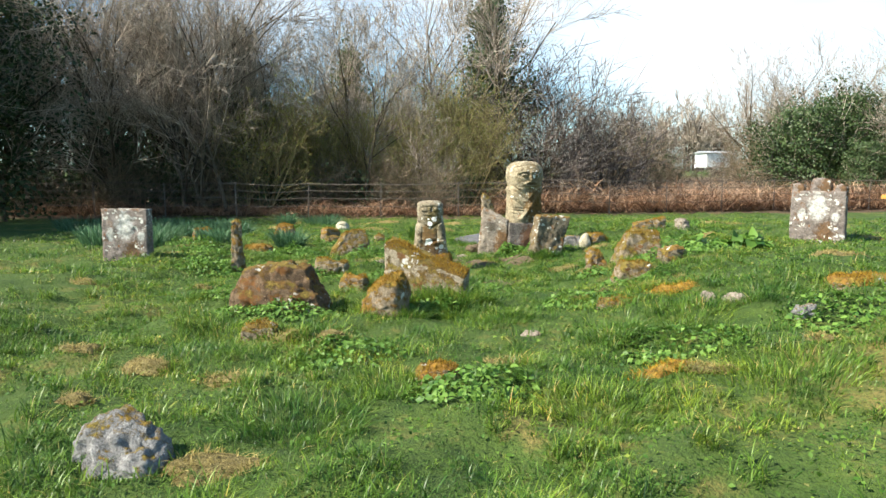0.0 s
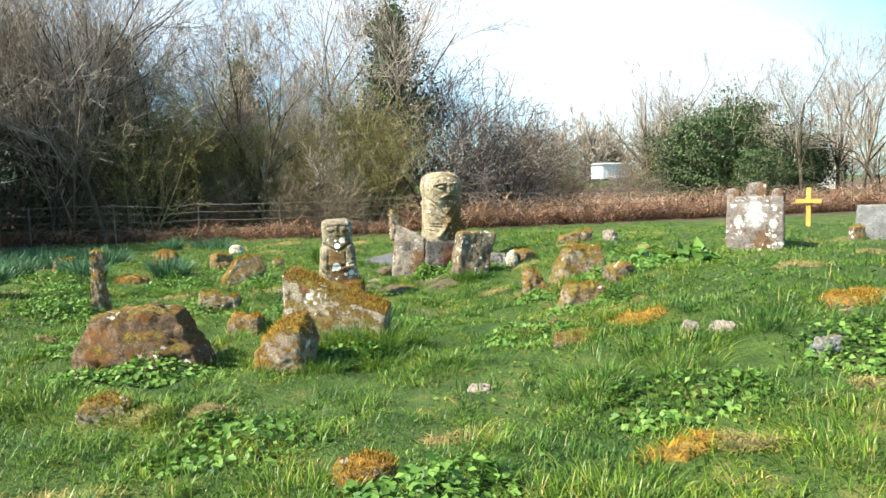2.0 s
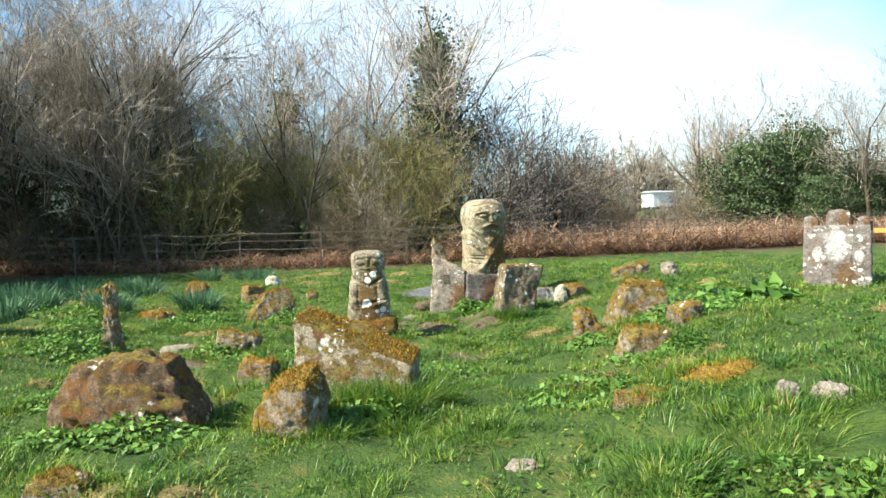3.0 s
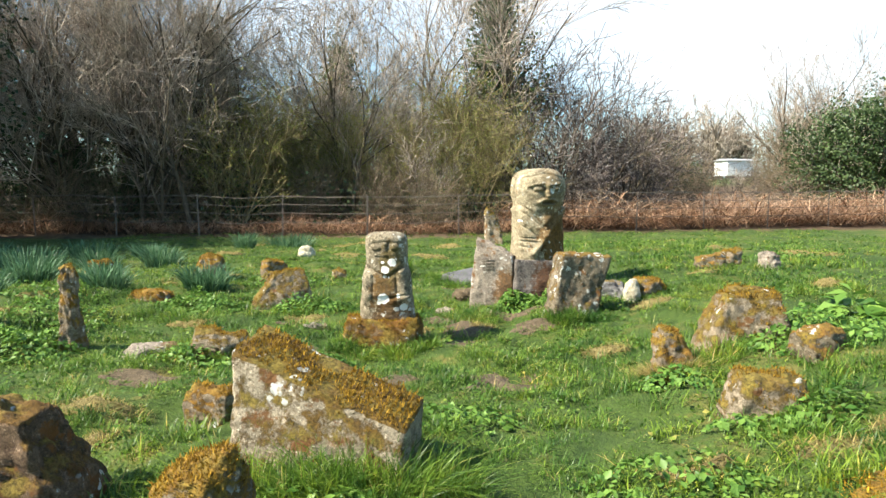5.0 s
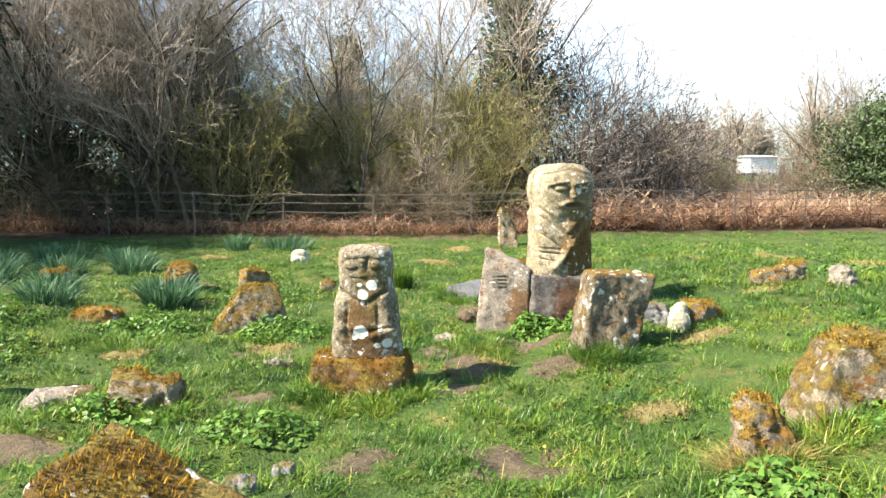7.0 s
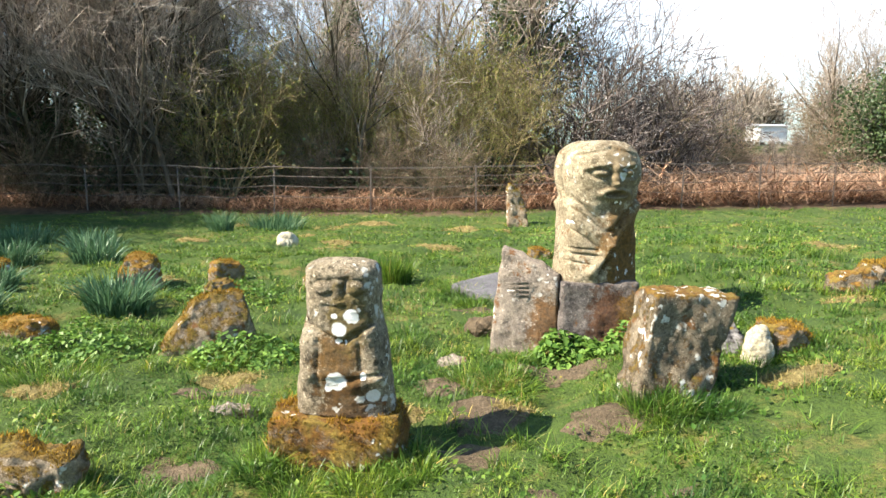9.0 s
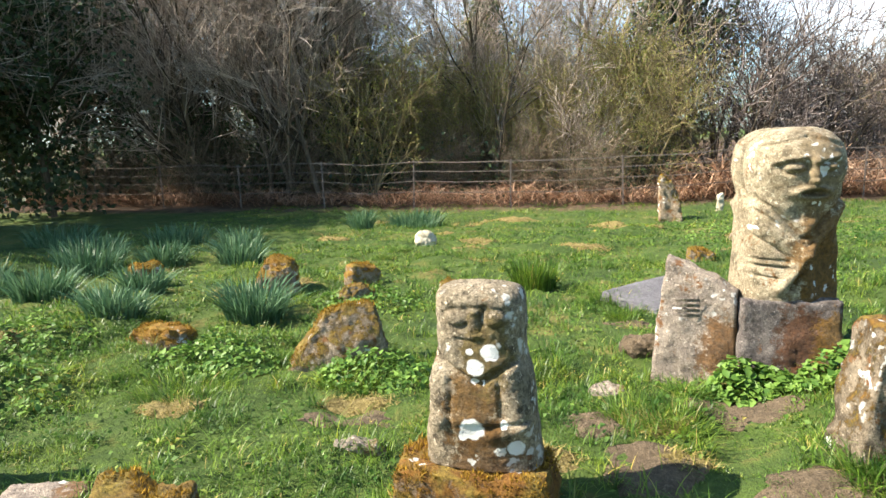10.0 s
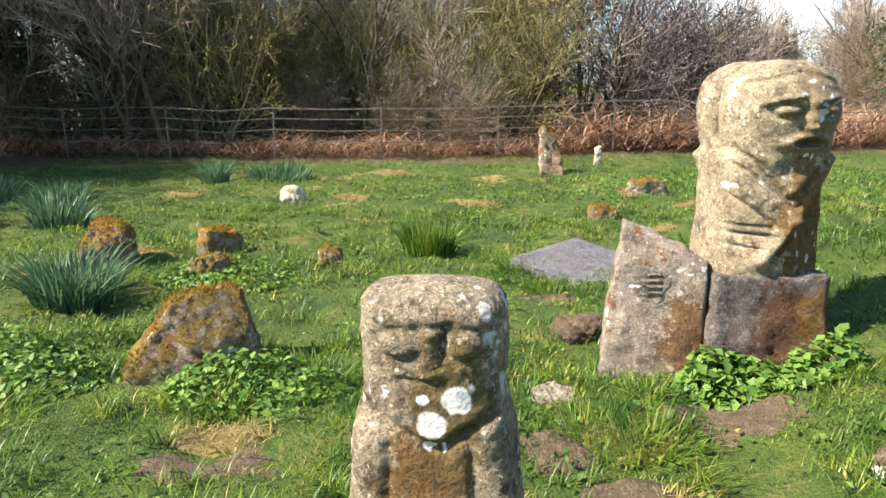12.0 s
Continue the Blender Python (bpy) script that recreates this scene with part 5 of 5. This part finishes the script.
# ---- dead bracken and brambles along the fence ----
def bracken():
    rng = np.random.default_rng(17)
    for name, n, x0, x1, off, deep, L, W, label in (("dead_bracken", 10500, 1.5, 26, 0.25, 6.5, 0.62, 0.030, "heap of reddish-brown dead bracken and bramble stems"),
                                                    ("woodland_litter_stems", 9000, -22, 2.5, 0.2, 3.4, 0.42, 0.014, "tangle of dry brown stems at the wood's edge"),
                                                    ("bramble_stems", 2600, 1.0, 26, 0.4, 6.5, 1.25, 0.014, "arching pale brown bramble stems over the dead bracken")):
        x = rng.uniform(x0, x1, n)
        fy = np.interp(x, [-22, -12, -2.3, 5.5, 12, 18, 30], [21.5, 19.9, 19.5, 20.3, 22.0, 23.2, 25.0])
        y = fy + off + deep * rng.uniform(0, 1, n) ** 1.3
        h = rng.uniform(0, 1, n) ** 1.6 * (0.85 if x0 > 0 else 0.42) * np.clip(0.62 + 0.5 * np.sin(0.9 * x) * np.sin(1.7 * x + 1 + y), 0.15, 1.1)
        roots = np.stack([x, y, ground_z(x, y) + h], 1)
        me = blade_mesh(name, roots, L, W, 2.8, M_TWIGBROWN if name == "bramble_stems" else M_BRACKEN, rng, 0.9 if name == "bramble_stems" else 0.1, segs=4 if name == "bramble_stems" else 3)
        tagged(new(name, me), label, "undergrowth", kind="stuff")


bracken()


def brambles():
    rng = np.random.default_rng(23)
    n = 27000
    x, y = rng.uniform(-24, 2.5, n), 21.6 + 9 * rng.uniform(0, 1, n) ** 0.9
    lump = np.clip(0.55 + 0.6 * np.sin(0.8 * x + 0.5 * y) * np.sin(1.1 * y - 0.7 * x), 0.12, 1.2)
    P = np.stack([x, y, ground_z(x, y) + lump * (1.7 + 0.9 * smooth(3, 9, -x)) * rng.uniform(0, 1, n) ** 1.4], 1)
    tagged(new("bramble_undergrowth", leaf_mesh("bramble_undergrowth", P, rng.normal(0, 1, P.shape) + np.array([0, -0.3, 0.7]), 0.13, M_IVYDARK, rng)), "dark low brambles and ivy under the trees", "undergrowth", kind="stuff")


brambles()


# ---- white buildings far off ----
def house(x, y, w, d, h, turn, roof, label, floor_z=None):
    root = tagged(new("white_house"), label, "house")
    root.matrix_basis = pose(x, y, gz(x, y) - 0.1 if floor_z is None else floor_z, 0, 0, turn)
    part("wall", box_bm(w, d, h, 0.02, (0, 0, h / 2)), M_WHITE, root)
    bm = bmesh.new()
    o = 0.25
    vs = [bm.verts.new(p) for p in ((-w / 2 - o, -d / 2 - o, h), (w / 2 + o, -d / 2 - o, h), (w / 2 + o, d / 2 + o, h), (-w / 2 - o, d / 2 + o, h), (-w / 2 - o, 0, h + roof), (w / 2 + o, 0, h + roof))]
    for f in ((0, 1, 5, 4), (2, 3, 4, 5), (0, 4, 3), (1, 2, 5), (3, 2, 1, 0)):
        bm.faces.new([vs[i] for i in f])
    part("roof", bm, M_SLATE, root)
    for k in (-0.28, 0.28) if w > 6 else ():
        win = part("window", box_bm(0.9, 0.06, 0.9, 0.01, (w * k, -d / 2 - 0.02, h * 0.42)), M_GLASS, root)


house(33.4, 83, 3.3, 2.8, 1.75, 10, 0.25, "small white flat-roofed building far beyond the field", 2.1)
house(46, 66, 9, 6, 2.6, -20, 1.6, "white bungalow with a slate roof behind bare trees")
